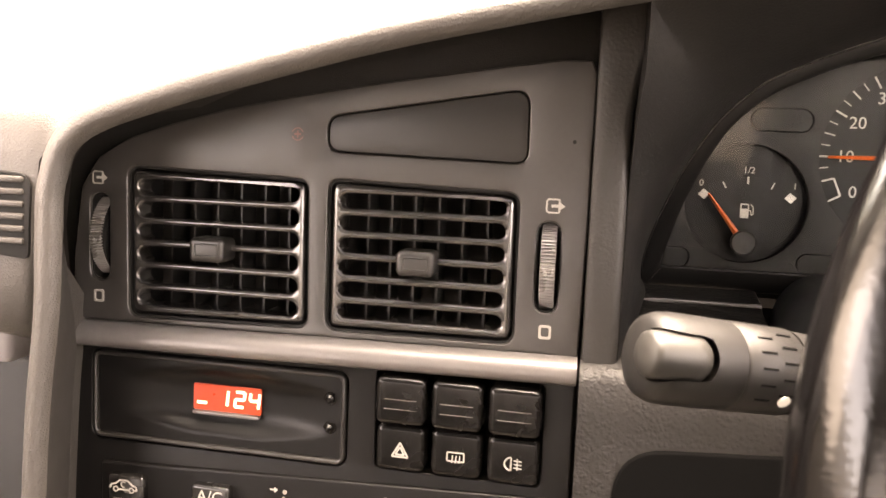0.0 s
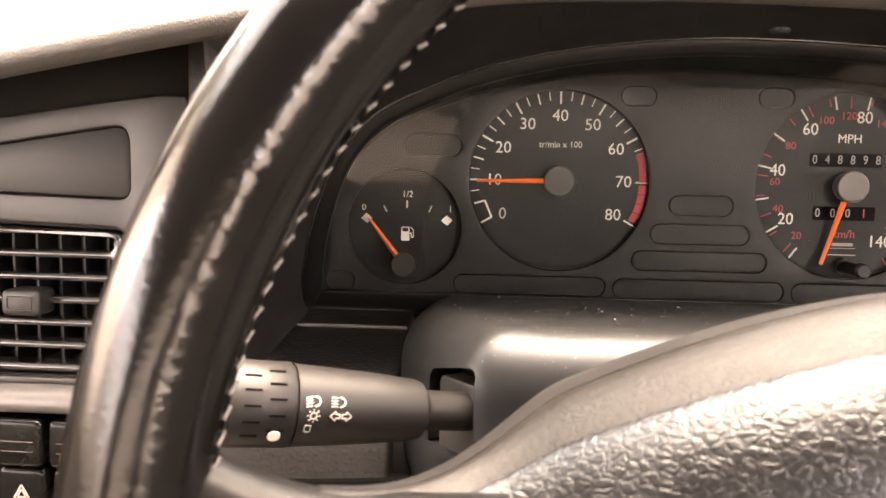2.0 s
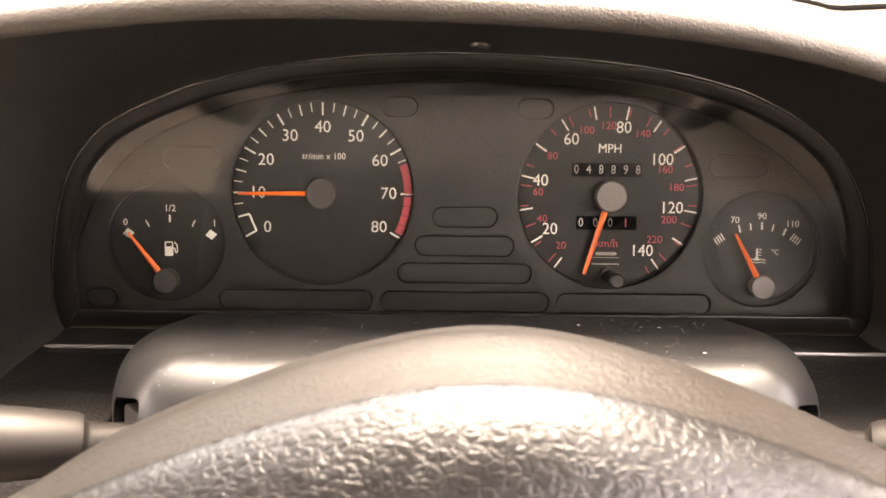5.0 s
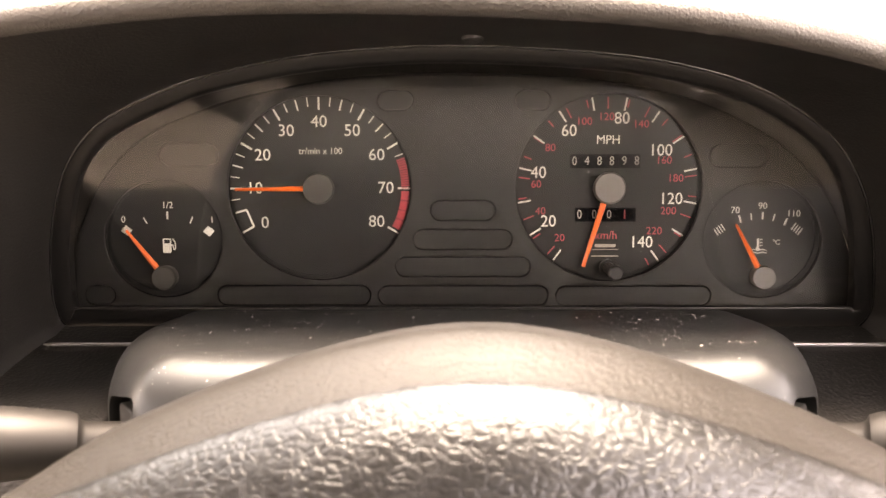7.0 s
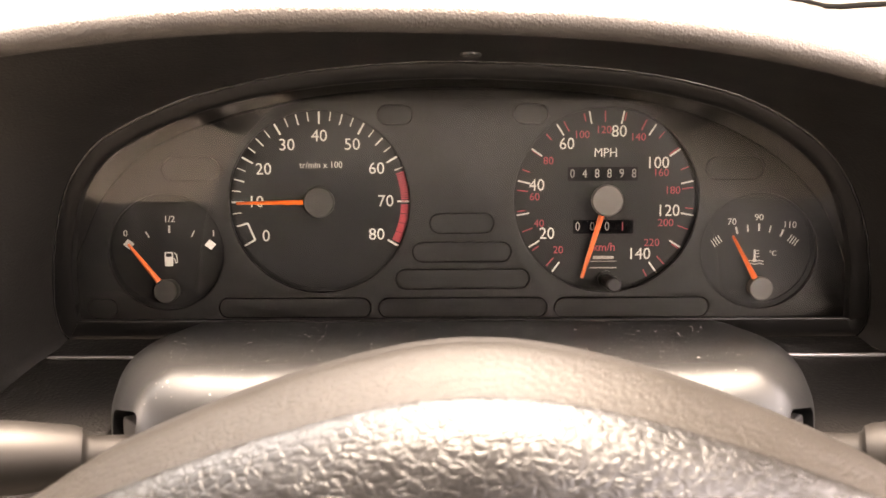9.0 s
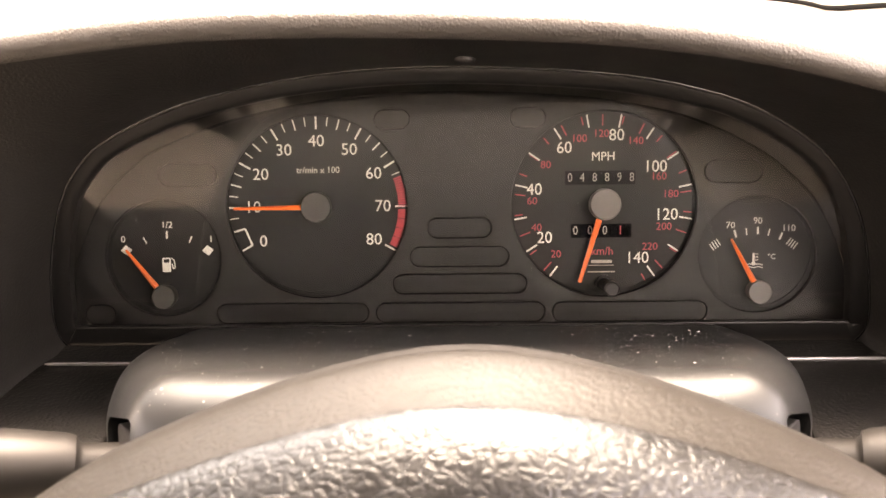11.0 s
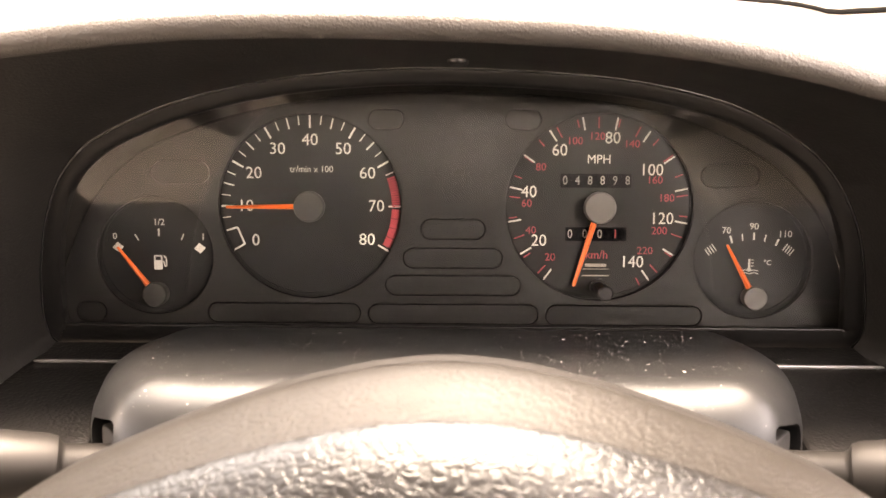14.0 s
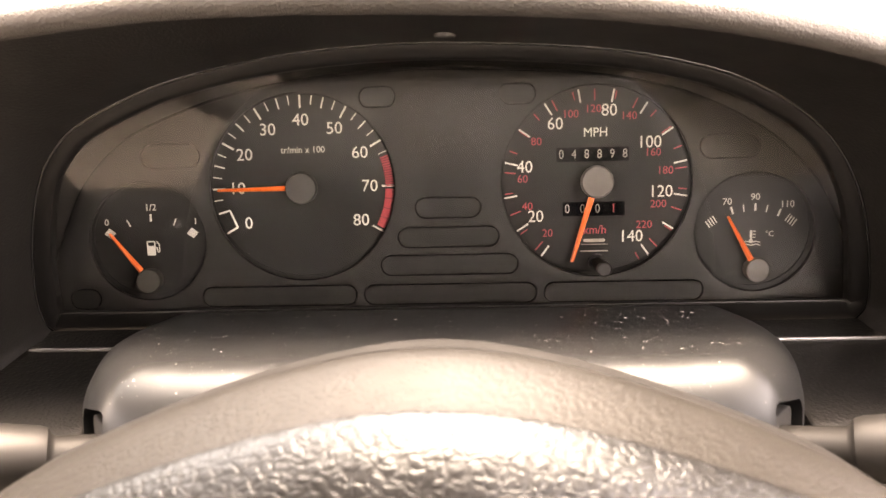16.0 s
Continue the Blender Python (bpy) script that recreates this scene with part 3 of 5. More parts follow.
for x0, x1 in ((-0.2255, -0.1428), (0.236, 0.1368)):
    # the panel's edge beside the column is rounded and turned in
    cols = [(x0, 0.0)] + [(x0 + (x1 - x0) * k, 0.0) for k in (0.3, 0.6, 0.9)] + [(x1 - math.copysign(d, x1 - x0), w) for d, w in ((0.0022, 0.0), (0.0010, 0.0003), (0.0003, 0.0010), (0.0, 0.0024), (0.0, 0.016))]
    part("lower_panel", Geo().grid([[(x, y + 0.8 * w, z - 0.6 * w) for y, z in prof] for x, w in cols]), LOWER, dash, "grained sloping lower dash")
    g = Geo()
    far, near = math.copysign(0.197, x0), x1 - math.copysign(0.001, x1 - x0)
    part("ledge_bead", g.lathe((far, -0.0308, 0.9288), (near, -0.0308, 0.9288), [(0, 0.0004), (0.004, 0.0009), (abs(near - far), 0.0009)], 10), BEAD, dash, "thin shiny bead along the ledge")
# black sheet behind the panels puts the gap's shade into colour
part("column_gap_shade", Geo().grid([[(x, y + 0.013, z - 0.010) for y, z in prof] for x in (-0.150, 0.0, 0.144)]), PIT, dash, "black sheet for the shade in the gap round the column")
# black plate stands in for the soft shadow low on the dash
part("low_shade_patch", Geo().solid(rounded([(-0.216, 0.80), (-0.125, 0.80), (-0.127, 0.884), (-0.2085, 0.880)], [0.002, 0.002, 0.014, 0.018], 8), -0.1075, -0.100, 0.001), RUBBER, dash, "black plate low on the dash in place of soft shadow")
# passenger side outlet grille set into the padding
g = Geo()
for i in range(6):
    z = 0.9475 + i * 0.0052
    g.solid(rr(-0.490, z, -0.4585, z + 0.0026, 0.001, 2), -0.1192, -0.112, 0.0006, 2)
gr = part("side_outlet", Geo().solid(rounded([(-0.493, 0.945), (-0.4570, 0.941), (-0.4555, 0.974), (-0.459, 0.9775), (-0.493, 0.980)], 0.003), -0.1181, -0.105, 0.0003), PIT, dash, "small slotted outlet")
part("louvre", g, PAD, gr)


# ---- instruments ----
cluster = thing("instrument_cluster", (0, 0, 0.934), "dark grey instrument cluster behind a raked clear lens", "instrument cluster")
TACH, SPEED, FUEL, TEMP = (-0.0715, 1.0), (0.0703, 1.0), (-0.1490, 0.9753), (0.1460, 0.9745)
lamp_slots = [(-0.0423, 1.0375, -0.0250, 1.0473), (0.0242, 1.0375, 0.0414, 1.0473), (-0.1496, 1.0110, -0.1206, 1.0222), (0.1190, 1.0100, 0.1474, 1.0212),
              (-0.0168, 0.9841, 0.0147, 0.9942), (-0.0255, 0.9698, 0.0233, 0.9799), (-0.0342, 0.9562, 0.0323, 0.9663),
              (-0.1232, 0.9420, -0.0467, 0.9521), (-0.0430, 0.9418, 0.0413, 0.9519), (0.0450, 0.9416, 0.1218, 0.9517), (-0.1896, 0.9420, -0.1743, 0.9521)]
plate_out = [(x * 1.008 if z < 1.0 else x * (1.008 - 0.030 * (z - 1.0) / 0.058), 0.9335 + (z - 0.932) * 0.9575) for x, z in arch]
holes = [disc(*TACH, 0.0452, 72), disc(*SPEED, 0.0457, 72), disc(*FUEL, 0.0292, 60), disc(*TEMP, 0.0289, 60)]
slots = [rr(a, b, c, d, (d - b) / 2 - 0.0003, 6) for a, b, c, d in lamp_slots]
# round cut-outs stop short of one another
g = Geo().plate(plate_out, holes + slots, -0.0022, 0.0, 0.0004)
part("faceplate", g, PLATE, cluster, "matt dark grey faceplate")
for s in slots:
    part("lamp_window", Geo().solid(offset(s, 0.0005), -0.0020, 0.002), SLOT, cluster, "smoked warning lamp window")
# the tunnel from the lens back to the faceplate
rows = []
for s in (0, 0.15, 0.5, 1, 1.06):
    rows.append([(x + (p[0] * 1.012 - x) * s, lens_y(z) * (1 - s) + 0.001, z + (p[1] + 0.002 * (p[1] > 0.99) - z) * s) for (x, z), p in zip(arch, plate_out)])
part("tunnel", Geo().grid(rows, wrap=True), HOLLOW, cluster, "black plastic tunnel", sharp=60)
part("back_plate", Geo().solid(offset(arch, -0.004), 0.0045, 0.010), PIT, cluster, "black back of the housing")
# black frame round the lens: narrow above, broader at the sides and along the foot
def opening(grow=0.0):
    """The frame's inner edge, drawn in from the arch."""
    out = []
    for (x, z), (ix, iz) in zip(arch, offset(arch, 0.0060)):
        low = max(0.0, min(1.0, (1.015 - z) / 0.06))
        ix, iz = ix - math.copysign(0.0034 * low, x), max(iz, 0.9432)
        out.append((ix + math.copysign(grow, x), iz + (grow if iz > 0.95 else -grow)))
    return out


LENS_IN = 0.0045  # the lens sits this far behind the frame's face
loops = []
for lo, d in ((arch, 0.0), (offset(arch, 0.0004), -0.0012), (offset(arch, 0.0012), -0.0016), (opening(0.0010), -0.0012), (opening(), -0.0004), (opening(), LENS_IN)):
    loops.append([(x, lens_y(z) + d, z) for x, z in lo])
part("lens_frame", Geo().grid(loops, wrap=True), FRAME, cluster, "black frame round the lens", sharp=50)
rows = []
for k in range(8):
    a = 2 * math.pi * k / 8
    rows.append([(x * (1 + 0.004 * math.cos(a)), lens_y(z) - 0.001 + 0.0009 * math.sin(a), z + 0.0009 * math.cos(a)) for x, z in arch])
part("lens_rim", Geo().grid(rows + rows[:1]), GLOSS, cluster, "thin glossy black rim", sharp=80)
g = Geo()
n = len(arch)
o = opening(0.0012)
g.add([(x, lens_y(z) + LENS_IN - 0.0006, z) for x, z in o] + [(x, lens_y(z) + LENS_IN + 0.0008, z) for x, z in o], [list(range(n)), list(range(n, 2 * n))[::-1]] + [[i, (i + 1) % n, n + (i + 1) % n, n + i] for i in range(n)])
lens = part("lens", g, LENS, cluster, "clear raked lens")
lens.visible_shadow = False


def dial(name, c, r, label, y=0.0016):
    """A round card set back behind the faceplate; its dark edge, wider below, paints recess shadow."""
    d = part(name, Geo().solid(disc(*c, r + 0.002, 72), y, y + 0.002), DIAL, cluster, label)
    part("dial_rim_shade", Geo().plate(disc(*c, r + 0.0005, 72), [disc(c[0] - 0.0003, c[1] + 0.0008, r - 0.0010, 72)], y - 0.0005, y), PIT, d, "black rim of the dial, widened below for the recess shadow")
    return d


def needle(parent, c, deg, r0, r1, w0, w1, cap_r, cap_h, y=-0.0018, cap=HUB):
    """A tapered needle with a ridge, and its round cap."""
    p, q = Vector(polar(c, r0, deg)), Vector(polar(c, r1, deg))
    u = Vector((-(q - p).y, (q - p).x)).normalized()
    v = []
    for e, w in ((p, w0), (q, w1)):
        for s, h in ((-1, 0.0), (-0.8, -0.0008), (0, -0.0014), (0.8, -0.0008), (1, 0.0), (0, 0.0006)):
            k = e + u * s * w / 2
            v.append((k.x, y + h, k.y))
    nd = part("needle", Geo().add(v, [[i, (i + 1) % 6, 6 + (i + 1) % 6, 6 + i] for i in range(6)] + [list(range(6)), list(range(6, 12))[::-1]]), ORANGE, parent, "slim orange needle")
    part("needle_cap", Geo().lathe((c[0], 0.002, c[1]), (c[0], y - cap_h, c[1]), [(0, cap_r * 0.9), (0.0045, cap_r), (0.002 - y + cap_h - 0.0008, cap_r), (0.002 - y + cap_h, cap_r * 0.93)], 40), cap, parent, "round grey needle cap")
    return nd


PR = 0.0013  # the print lies on the cards
# rev counter
tach = dial("rev_counter", TACH, 0.0452, "round rev counter dial")
g = Geo()
for i in range(33):
    v = i * 2.5
    if v < 7:
        continue
    a = 210 - v * 3
    if v in (65, 67.5, 72.5, 75, 77.5):
        continue
    major, half = v % 10 == 0, v % 5 == 0
    r1 = 0.0446
    r0 = 0.0384 if major else (0.0393 if half else 0.0402)
    g.bar(polar(TACH, r0, a), polar(TACH, r1, a), 0.0009 if major else (0.0007 if half else 0.0005), PR)
for p, q in (((0.0440, 196), (0.0383, 196)), ((0.0383, 196), (0.0383, 209.5)), ((0.0383, 209.5), (0.0446, 209.5))):
    g.bar(polar(TACH, *p), polar(TACH, *q), 0.0009, PR)
part("scale_marks", g, WHITE, tach, "white scale marks")
for i in range(9):
    a = 210 - i * 30
    r = 0.0325 if i not in (0, 8) else 0.0335
    x, z = polar(TACH, r, a + (4 if i == 0 else -4 if i == 8 else 0))
    part("numeral", words(str(i * 10), 0.0082, x, z + (0.0016 if i == 0 else 0.0021 if i == 8 else 0), PR), WHITE, tach)
part("unit_lettering", words("tr/min x 100", 0.0046, TACH[0] + 0.0005, 1.0182, PR, 0.93), WHITE, tach)
g = Geo()
for i in range(13):
    a0 = 20 - i * 1.6
    g.solid([polar(TACH, 0.0402, a0), polar(TACH, 0.0444, a0), polar(TACH, 0.0444, a0 - 1.15), polar(TACH, 0.0402, a0 - 1.15)], PR - 0.0002, PR)
for i in range(4):
    a0, a1 = -2 - i * 6.6, -2 - i * 6.6 - 6.2
    g.solid([polar(TACH, 0.0402, a0), polar(TACH, 0.0444, a0), polar(TACH, 0.0444, (a0 + a1) / 2), polar(TACH, 0.0444, a1), polar(TACH, 0.0402, a1), polar(TACH, 0.0402, (a0 + a1) / 2)], PR - 0.0002, PR)
part("red_zone", g, RED, tach, "red band for high revs")
needle(tach, TACH, 180.5, 0.0077, 0.0412, 0.0026, 0.0014, 0.0076, 0.0035, cap=CAP)

# speedometer
spd = dial("speedometer", SPEED, 0.0457, "round speedometer dial in miles and kilometres per hour")
g = Geo()
for v in range(10, 150, 10):
    a = 256 - v * 2.218
    g.bar(polar(SPEED, 0.0382, a), polar(SPEED, 0.0446, a), 0.0008, PR)
part("scale_marks", g, WHITE, spd, "white scale marks")
g = Geo()
for k in range(20, 240, 10):
    a = 256 - k / 1.609 * 2.218
    g.bar(polar(SPEED, 0.0385 if k % 20 == 0 else 0.0400, a), polar(SPEED, 0.0440, a), 0.0006, PR + 0.0001)
part("scale_marks", g, RED, spd, "red scale marks")
for v, (dx, dz) in {20: (-102, -59), 40: (-120, 26), 60: (-68, 98), 80: (23, 119), 100: (91, 64), 120: (111, -20), 140: (61, -96)}.items():
    part("numeral", words(str(v), 0.0082, SPEED[0] + dx / 3535, SPEED[1] + dz / 3535, PR, 0.95), WHITE, spd)
for v, (dx, dz) in {20: (-82, -88), 40: (-116, -41), 60: (-124, 6), 80: (-100, 69), 100: (-42, 114), 120: (-4, 122), 140: (56, 109), 160: (97, 47), 180: (118, 16), 200: (107, -41), 220: (83, -76)}.items():
    part("numeral", words(str(v), 0.0053, SPEED[0] + dx / 3535, SPEED[1] + dz / 3535, PR), RED, spd)
part("unit_lettering", words("MPH", 0.0062, SPEED[0], 1.0233, PR, 0.95, 0), WHITE, spd)
part("unit_lettering", words("km/h", 0.0058, SPEED[0] - 0.0002, 0.9764, PR, 0.95), RED, spd)
g = Geo().solid(rr(0.0645, 0.9705, 0.0750, 0.9721, 0.0006, 2), PR - 0.0002, PR)
g.bar((0.0632, 0.9694), (0.0762, 0.9694), 0.0003, PR)
part("maker_bar", g, GREY, spd, "small white maker's mark")
part("maker_bar", Geo().bar((0.0630, 0.9661), (0.0764, 0.9661), 0.0006, PR), GREY, spd)
for (x0, z0, x1, z1), text, xs in (((0.0519, 1.0099, 0.0859, 1.0161), "048898", [0.0539 + i * 0.0061 for i in range(6)]), ((0.0548, 0.9836, 0.0842, 0.9898), "0001", [0.0567, 0.0640, 0.0713, 0.0790])):
    part("counter_window", Geo().solid(rr(x0 - 0.0003, z0 - 0.0003, x1 + 0.0003, z1 + 0.0003, 0.0004, 2), PR - 0.0001, PR + 0.0003), RUBBER, spd, "small black window on counter drums")
    for i, (ch, x) in enumerate(zip(text, xs)):
        part("digit", words(ch, 0.0062, x, (z0 + z1) / 2, PR - 0.0003, 0.8), RED if (len(text) == 4 and i == 3) else PRINT, spd)
needle(spd, SPEED, 253, 0.0080, 0.0404, 0.0030, 0.0018, 0.0077, 0.0045)
k = Geo().lathe((0.0710, 0.001, 0.9605), (0.0710, -0.018, 0.9605), [(0, 0.0042), (0.002, 0.0042), (0.002, 0.0028), (0.016, 0.0028), (0.0175, 0.0036), (0.0215, 0.0036), (0.0225, 0.0028)], 24)
part("reset_knob", k, STALK, spd, "small black reset knob")

# fuel gauge
fuel = dial("fuel_gauge", FUEL, 0.0286, "small round fuel gauge dial")
FP = 0.0013
g = Geo()
for x, z in ((-0.1687, 0.9792), (-0.1275, 0.9788)):
    g.solid([(x - 0.0029, z - 0.0002), (x + 0.0003, z - 0.0026), (x + 0.0029, z + 0.0002), (x - 0.0003, z + 0.0026)], FP - 0.0002, FP)
g.bar((-0.1600, 0.9857), (-0.1583, 0.9826), 0.0006, FP).bar((-0.1480, 0.9886), (-0.1480, 0.9849), 0.0009, FP).bar((-0.1354, 0.9860), (-0.1368, 0.9828), 0.0006, FP)
part("scale_marks", g, WHITE, fuel)
for s, x, z, h in (("0", -0.1702, 0.9846, 0.0046), ("1/2", -0.1478, 0.9917, 0.0046), ("1", -0.1258, 0.9844, 0.0046)):
    part("numeral", words(s, h, x, z, FP), WHITE, fuel)
x, z = -0.1487, 0.9716
g = Geo().plate(rr(x - 0.0021, z - 0.0036, x + 0.0021, z + 0.0036, 0.0005, 2), [rr(x - 0.0015, z + 0.0011, x + 0.0015, z + 0.0030, 0.0003, 2)], FP - 0.0002, FP)
for a, b in (((0.0027, 0.0034), (0.0040, 0.0020)), ((0.0040, 0.0020), (0.0042, -0.0016)), ((0.0042, -0.0016), (0.0033, -0.0020)), ((0.0033, -0.0020), (0.0029, 0.0003)), ((0.0029, 0.0003), (0.0021, 0.0003))):
    g.bar((x + a[0], z + a[1]), (x + b[0], z + b[1]), 0.0005, FP)
part("pump_symbol", g, WHITE, fuel)
needle(fuel, (-0.1490, 0.9560), 127.5, 0.0062, 0.0298, 0.0030, 0.0012, 0.0060, 0.002, -0.0030, CAP)

# temperature gauge
temp = dial("temperature_gauge", TEMP, 0.0283, "small round coolant temperature gauge dial")
g = Geo()
for x, z, s in ((0.1260, 0.9792, -1), (0.1640, 0.9794, 1)):
    for i in range(4):
        e = (i - 1.5) * 0.0011
        g.bar((x + e + s * 0.0011, z - s * e * 0.75 + 0.0016), (x + e - s * 0.0011, z - s * e * 0.75 - 0.0016), 0.0005, FP)
for x, z, lx, lz, w in ((0.1359, 0.9845, -0.0005, 0.0018, 0.0009), (0.1414, 0.9855, -0.0002, 0.0017, 0.0006), (0.1470, 0.9860, 0, 0.0018, 0.0009), (0.1525, 0.9851, 0.0004, 0.0017, 0.0006), (0.1584, 0.9831, 0.0007, 0.0017, 0.0009)):
    g.bar((x - lx, z - lz), (x + lx, z + lz), w, FP)
part("scale_marks", g, WHITE, temp)
for s, x, z, h in (("70", 0.1335, 0.9887, 0.0046), ("90", 0.1469, 0.9908, 0.0046), ("110", 0.1622, 0.9870, 0.0046), ("°C", 0.1542, 0.9728, 0.0036)):
    part("numeral", words(s, h, x, z, FP), WHITE, temp)
x, z = 0.1452, 0.9703
g = Geo().bar((x, z - 0.0010), (x, z + 0.0045), 0.0010, FP).solid(disc(x, z - 0.0008, 0.0010, 12), FP - 0.0003, FP)
for i in range(3):
    g.bar((x + 0.0008, z + 0.0040 - i * 0.0015), (x + 0.0022, z + 0.0040 - i * 0.0015), 0.0004, FP)
for dz in (-0.0012, -0.0026):
    for i in range(4):
        g.bar((x - 0.0042 + i * 0.0022, z + dz + (0.0003 if i % 2 else -0.0003)), (x - 0.0020 + i * 0.0022, z + dz + (-0.0003 if i % 2 else 0.0003)), 0.0004, FP)
part("coolant_symbol", g, WHITE, temp)
needle(temp, (0.1468, 0.9560), 118.5, 0.0058, 0.0298, 0.0030, 0.0012, 0.0058, 0.002, -0.0030)


# ---- centre console ----
console = thing("centre_console", (-0.345, -0.09, 0.78), "dark grey plastic centre console panel", "console")
PANEL_OUT = [(-0.4606, 0.9100), (-0.2266, 0.9120), (-0.2256, 0.966), (-0.2252, 1.026), (-0.2275, 1.0312), (-0.2383, 1.0315), (-0.2608, 1.0286), (-0.2839, 1.0253), (-0.3078, 1.0218), (-0.3324, 1.0180),
             (-0.3579, 1.0136), (-0.3842, 1.0083), (-0.4115, 1.0010), (-0.4311, 0.9945), (-0.4470, 0.9853), (-0.4558, 0.9715), (-0.4598, 0.9397)]
VENTS = [rounded([(-0.4318, 0.9126), (-0.3440, 0.9139), (-0.3448, 0.9796), (-0.4324, 0.9822)], 0.006), rounded([(-0.3362, 0.9140), (-0.2530, 0.9146), (-0.2532, 0.9779), (-0.3362, 0.9805)], 0.006)]
WHEELS = [rr(-0.4516, 0.9287, -0.4415, 0.9692, 0.0048, 6), rr(-0.2457, 0.9290, -0.2358, 0.9667, 0.0046, 6)]
POCKET = rounded([(-0.3372, 0.9916), (-0.2508, 0.9894), (-0.2512, 1.0202), (-0.3372, 1.0068)], [0.006, 0.006, 0.008, 0.006])
part("upper_panel", on_con(Geo().plate(PANEL_OUT, VENTS + WHEELS + [POCKET], 0, 0.012, 0.0008)), PANEL, console, "smooth dark grey panel")
part("blank_insert", on_con(Geo().solid(offset(POCKET, 0.0004), 0.0018, 0.010, 0.0006)), INSERT, console, "darker blank cover set into the panel")
g = Geo()
for a, b in ((20, 160), (200, 340)):
    for i in range(8):
        t0, t1 = a + (b - a) * i / 8, a + (b - a) * (i + 1) / 8
        g.bar(polar((-0.3505, 0.9987), 0.0026, t0), polar((-0.3505, 0.9987), 0.0026, t1), 0.0005, -0.0001)
g.bar((-0.3520, 0.9987), (-0.3490, 0.9987), 0.0008, -0.0001).bar((-0.3505, 1.0002), (-0.3505, 0.9972), 0.0006, -0.0001)
part("alarm_lamp", on_con(g), mat("faded_red_print", (0.10, 0.035, 0.03), 0.5), console, "faint red warning symbol")
part("alarm_lamp", on_con(Geo().solid(disc(-0.2327, 0.9992, 0.0008, 12), -0.0003, 0)), PIT, console)
# rounded satin rail under the vents
prof = [(0.004, 0.9125), (0.0005, 0.9123), (-0.0022, 0.9114), (-0.0045, 0.9098), (-0.0062, 0.9076), (-0.0069, 0.9052), (-0.0064, 0.9030), (-0.0045, 0.9012), (-0.0018, 0.9004), (0.004, 0.9002)]
g = Geo().grid([[(x, d, z - (0.0030 * (x + 0.2266) / -0.2358 if d > -9 else 0) + 0.0006 * e) for d, z in prof] for x, e in ((-0.4622, 0), (-0.4612, 0), (-0.40, 0), (-0.30, 0), (-0.2280, 0), (-0.2266, 0))], cap=True)
part("trim_rail", on_con(g), SATIN, console, "rounded satin grey trim rail", sharp=60)
# lower fascia round the clock and switches
CLOCK = rr(-0.4505, 0.8535, -0.3243, 0.8965, 0.0048, 5)
SWITCHES = rr(-0.3115, 0.8552, -0.2392, 0.8992, 0.002, 4)
HEATER = rounded([(-0.4445, 0.770), (-0.2350, 0.770), (-0.2350, 0.8512), (-0.4445, 0.8432)], 0.002)
low = [(-0.4622, 0.775), (-0.2275, 0.775), (-0.2268, 0.9035), (-0.4622, 0.9000)]
part("lower_panel", on_con(Geo().plate(low, [CLOCK, SWITCHES], 0.0, 0.014, 0.0008)), FASCIA, console, "smooth dark grey fascia")
part("panel_backing", on_con(Geo().solid([(-0.4690, 0.775), (-0.2160, 0.775)] + [(x - 0.026 * (x < -0.425) + 0.0245 * (x > -0.23), z + 0.010 + 0.018 * max(0.0, min(1.0, (x + 0.41) / 0.10))) for x, z in PANEL_OUT[2:]], 0.030, 0.040)), HOLLOW, console, "black hollow behind the fascia")

# vents
def vent(hole, knob, n_vert):
    """A square air vent: frame, flat louvres, upright vanes behind, a thumb tab."""
    xs, zs = [p[0] for p in hole], [p[1] for p in hole]
    x0, x1, z0, z1 = min(xs) + 0.0006, max(xs) - 0.0006, min(zs) + 0.0006, max(zs) - 0.0006
    v = thing("air_vent", con((x0 + x1) / 2, 0.01, z0), "square dark grey air vent with flat louvres and thumb tab", "air vent", "console air vents")
    outer = offset(hole, 0.0022)
    b = 0.0038
    gap = (z1 - z0 - 2 * b) / 6
    slots = [rr(x0 + 0.0050, z0 + b + i * gap + 0.0015, x1 - 0.0050, z0 + b + (i + 1) * gap - 0.0015, 0.0034, 6) for i in range(6)]

    part("louvre_frame", on_con(Geo().plate(outer, slots, 0.0004, 0.011, 0.0018, hole_bevel=0.0013)), VANE, v, "frame of flat louvres")
    for i in range(n_vert):
        x = x0 + 0.0142 + (x1 - x0 - 0.0284) * i / (n_vert - 1)
        part("vane", on_con(Geo().box(x - 0.0005, x + 0.0005, 0.0140, 0.030, z0 + 0.004, z1 - 0.004)), SLAT, v)
    part("duct", on_con(Geo().plate(offset(hole, -0.0002), [offset(hole, 0.001)], 0.002, 0.045).solid(offset(hole, -0.0002), 0.045, 0.047)), PIT, v, "black duct behind")
    kx, kz = knob
    t = part("tab", on_con(Geo().solid(rr(kx - 0.0082, kz - 0.0053, kx + 0.0082, kz + 0.0053, 0.0026, 6), -0.0085, 0.004, 0.0020, 4)), TAB, v, "thumb tab")
    part("tab_groove", on_con(Geo().plate(rr(kx - 0.0056, kz - 0.0029, kx + 0.0056, kz + 0.0029, 0.0009, 3), [rr(kx - 0.0049, kz - 0.0022, kx + 0.0049, kz + 0.0022, 0.0006, 3)], -0.0090, -0.0080, 0.0003)), TAB, t)
    return v


vent(VENTS[0], (-0.3890, 0.9467), 6)
vent(VENTS[1], (-0.2950, 0.9468), 6)

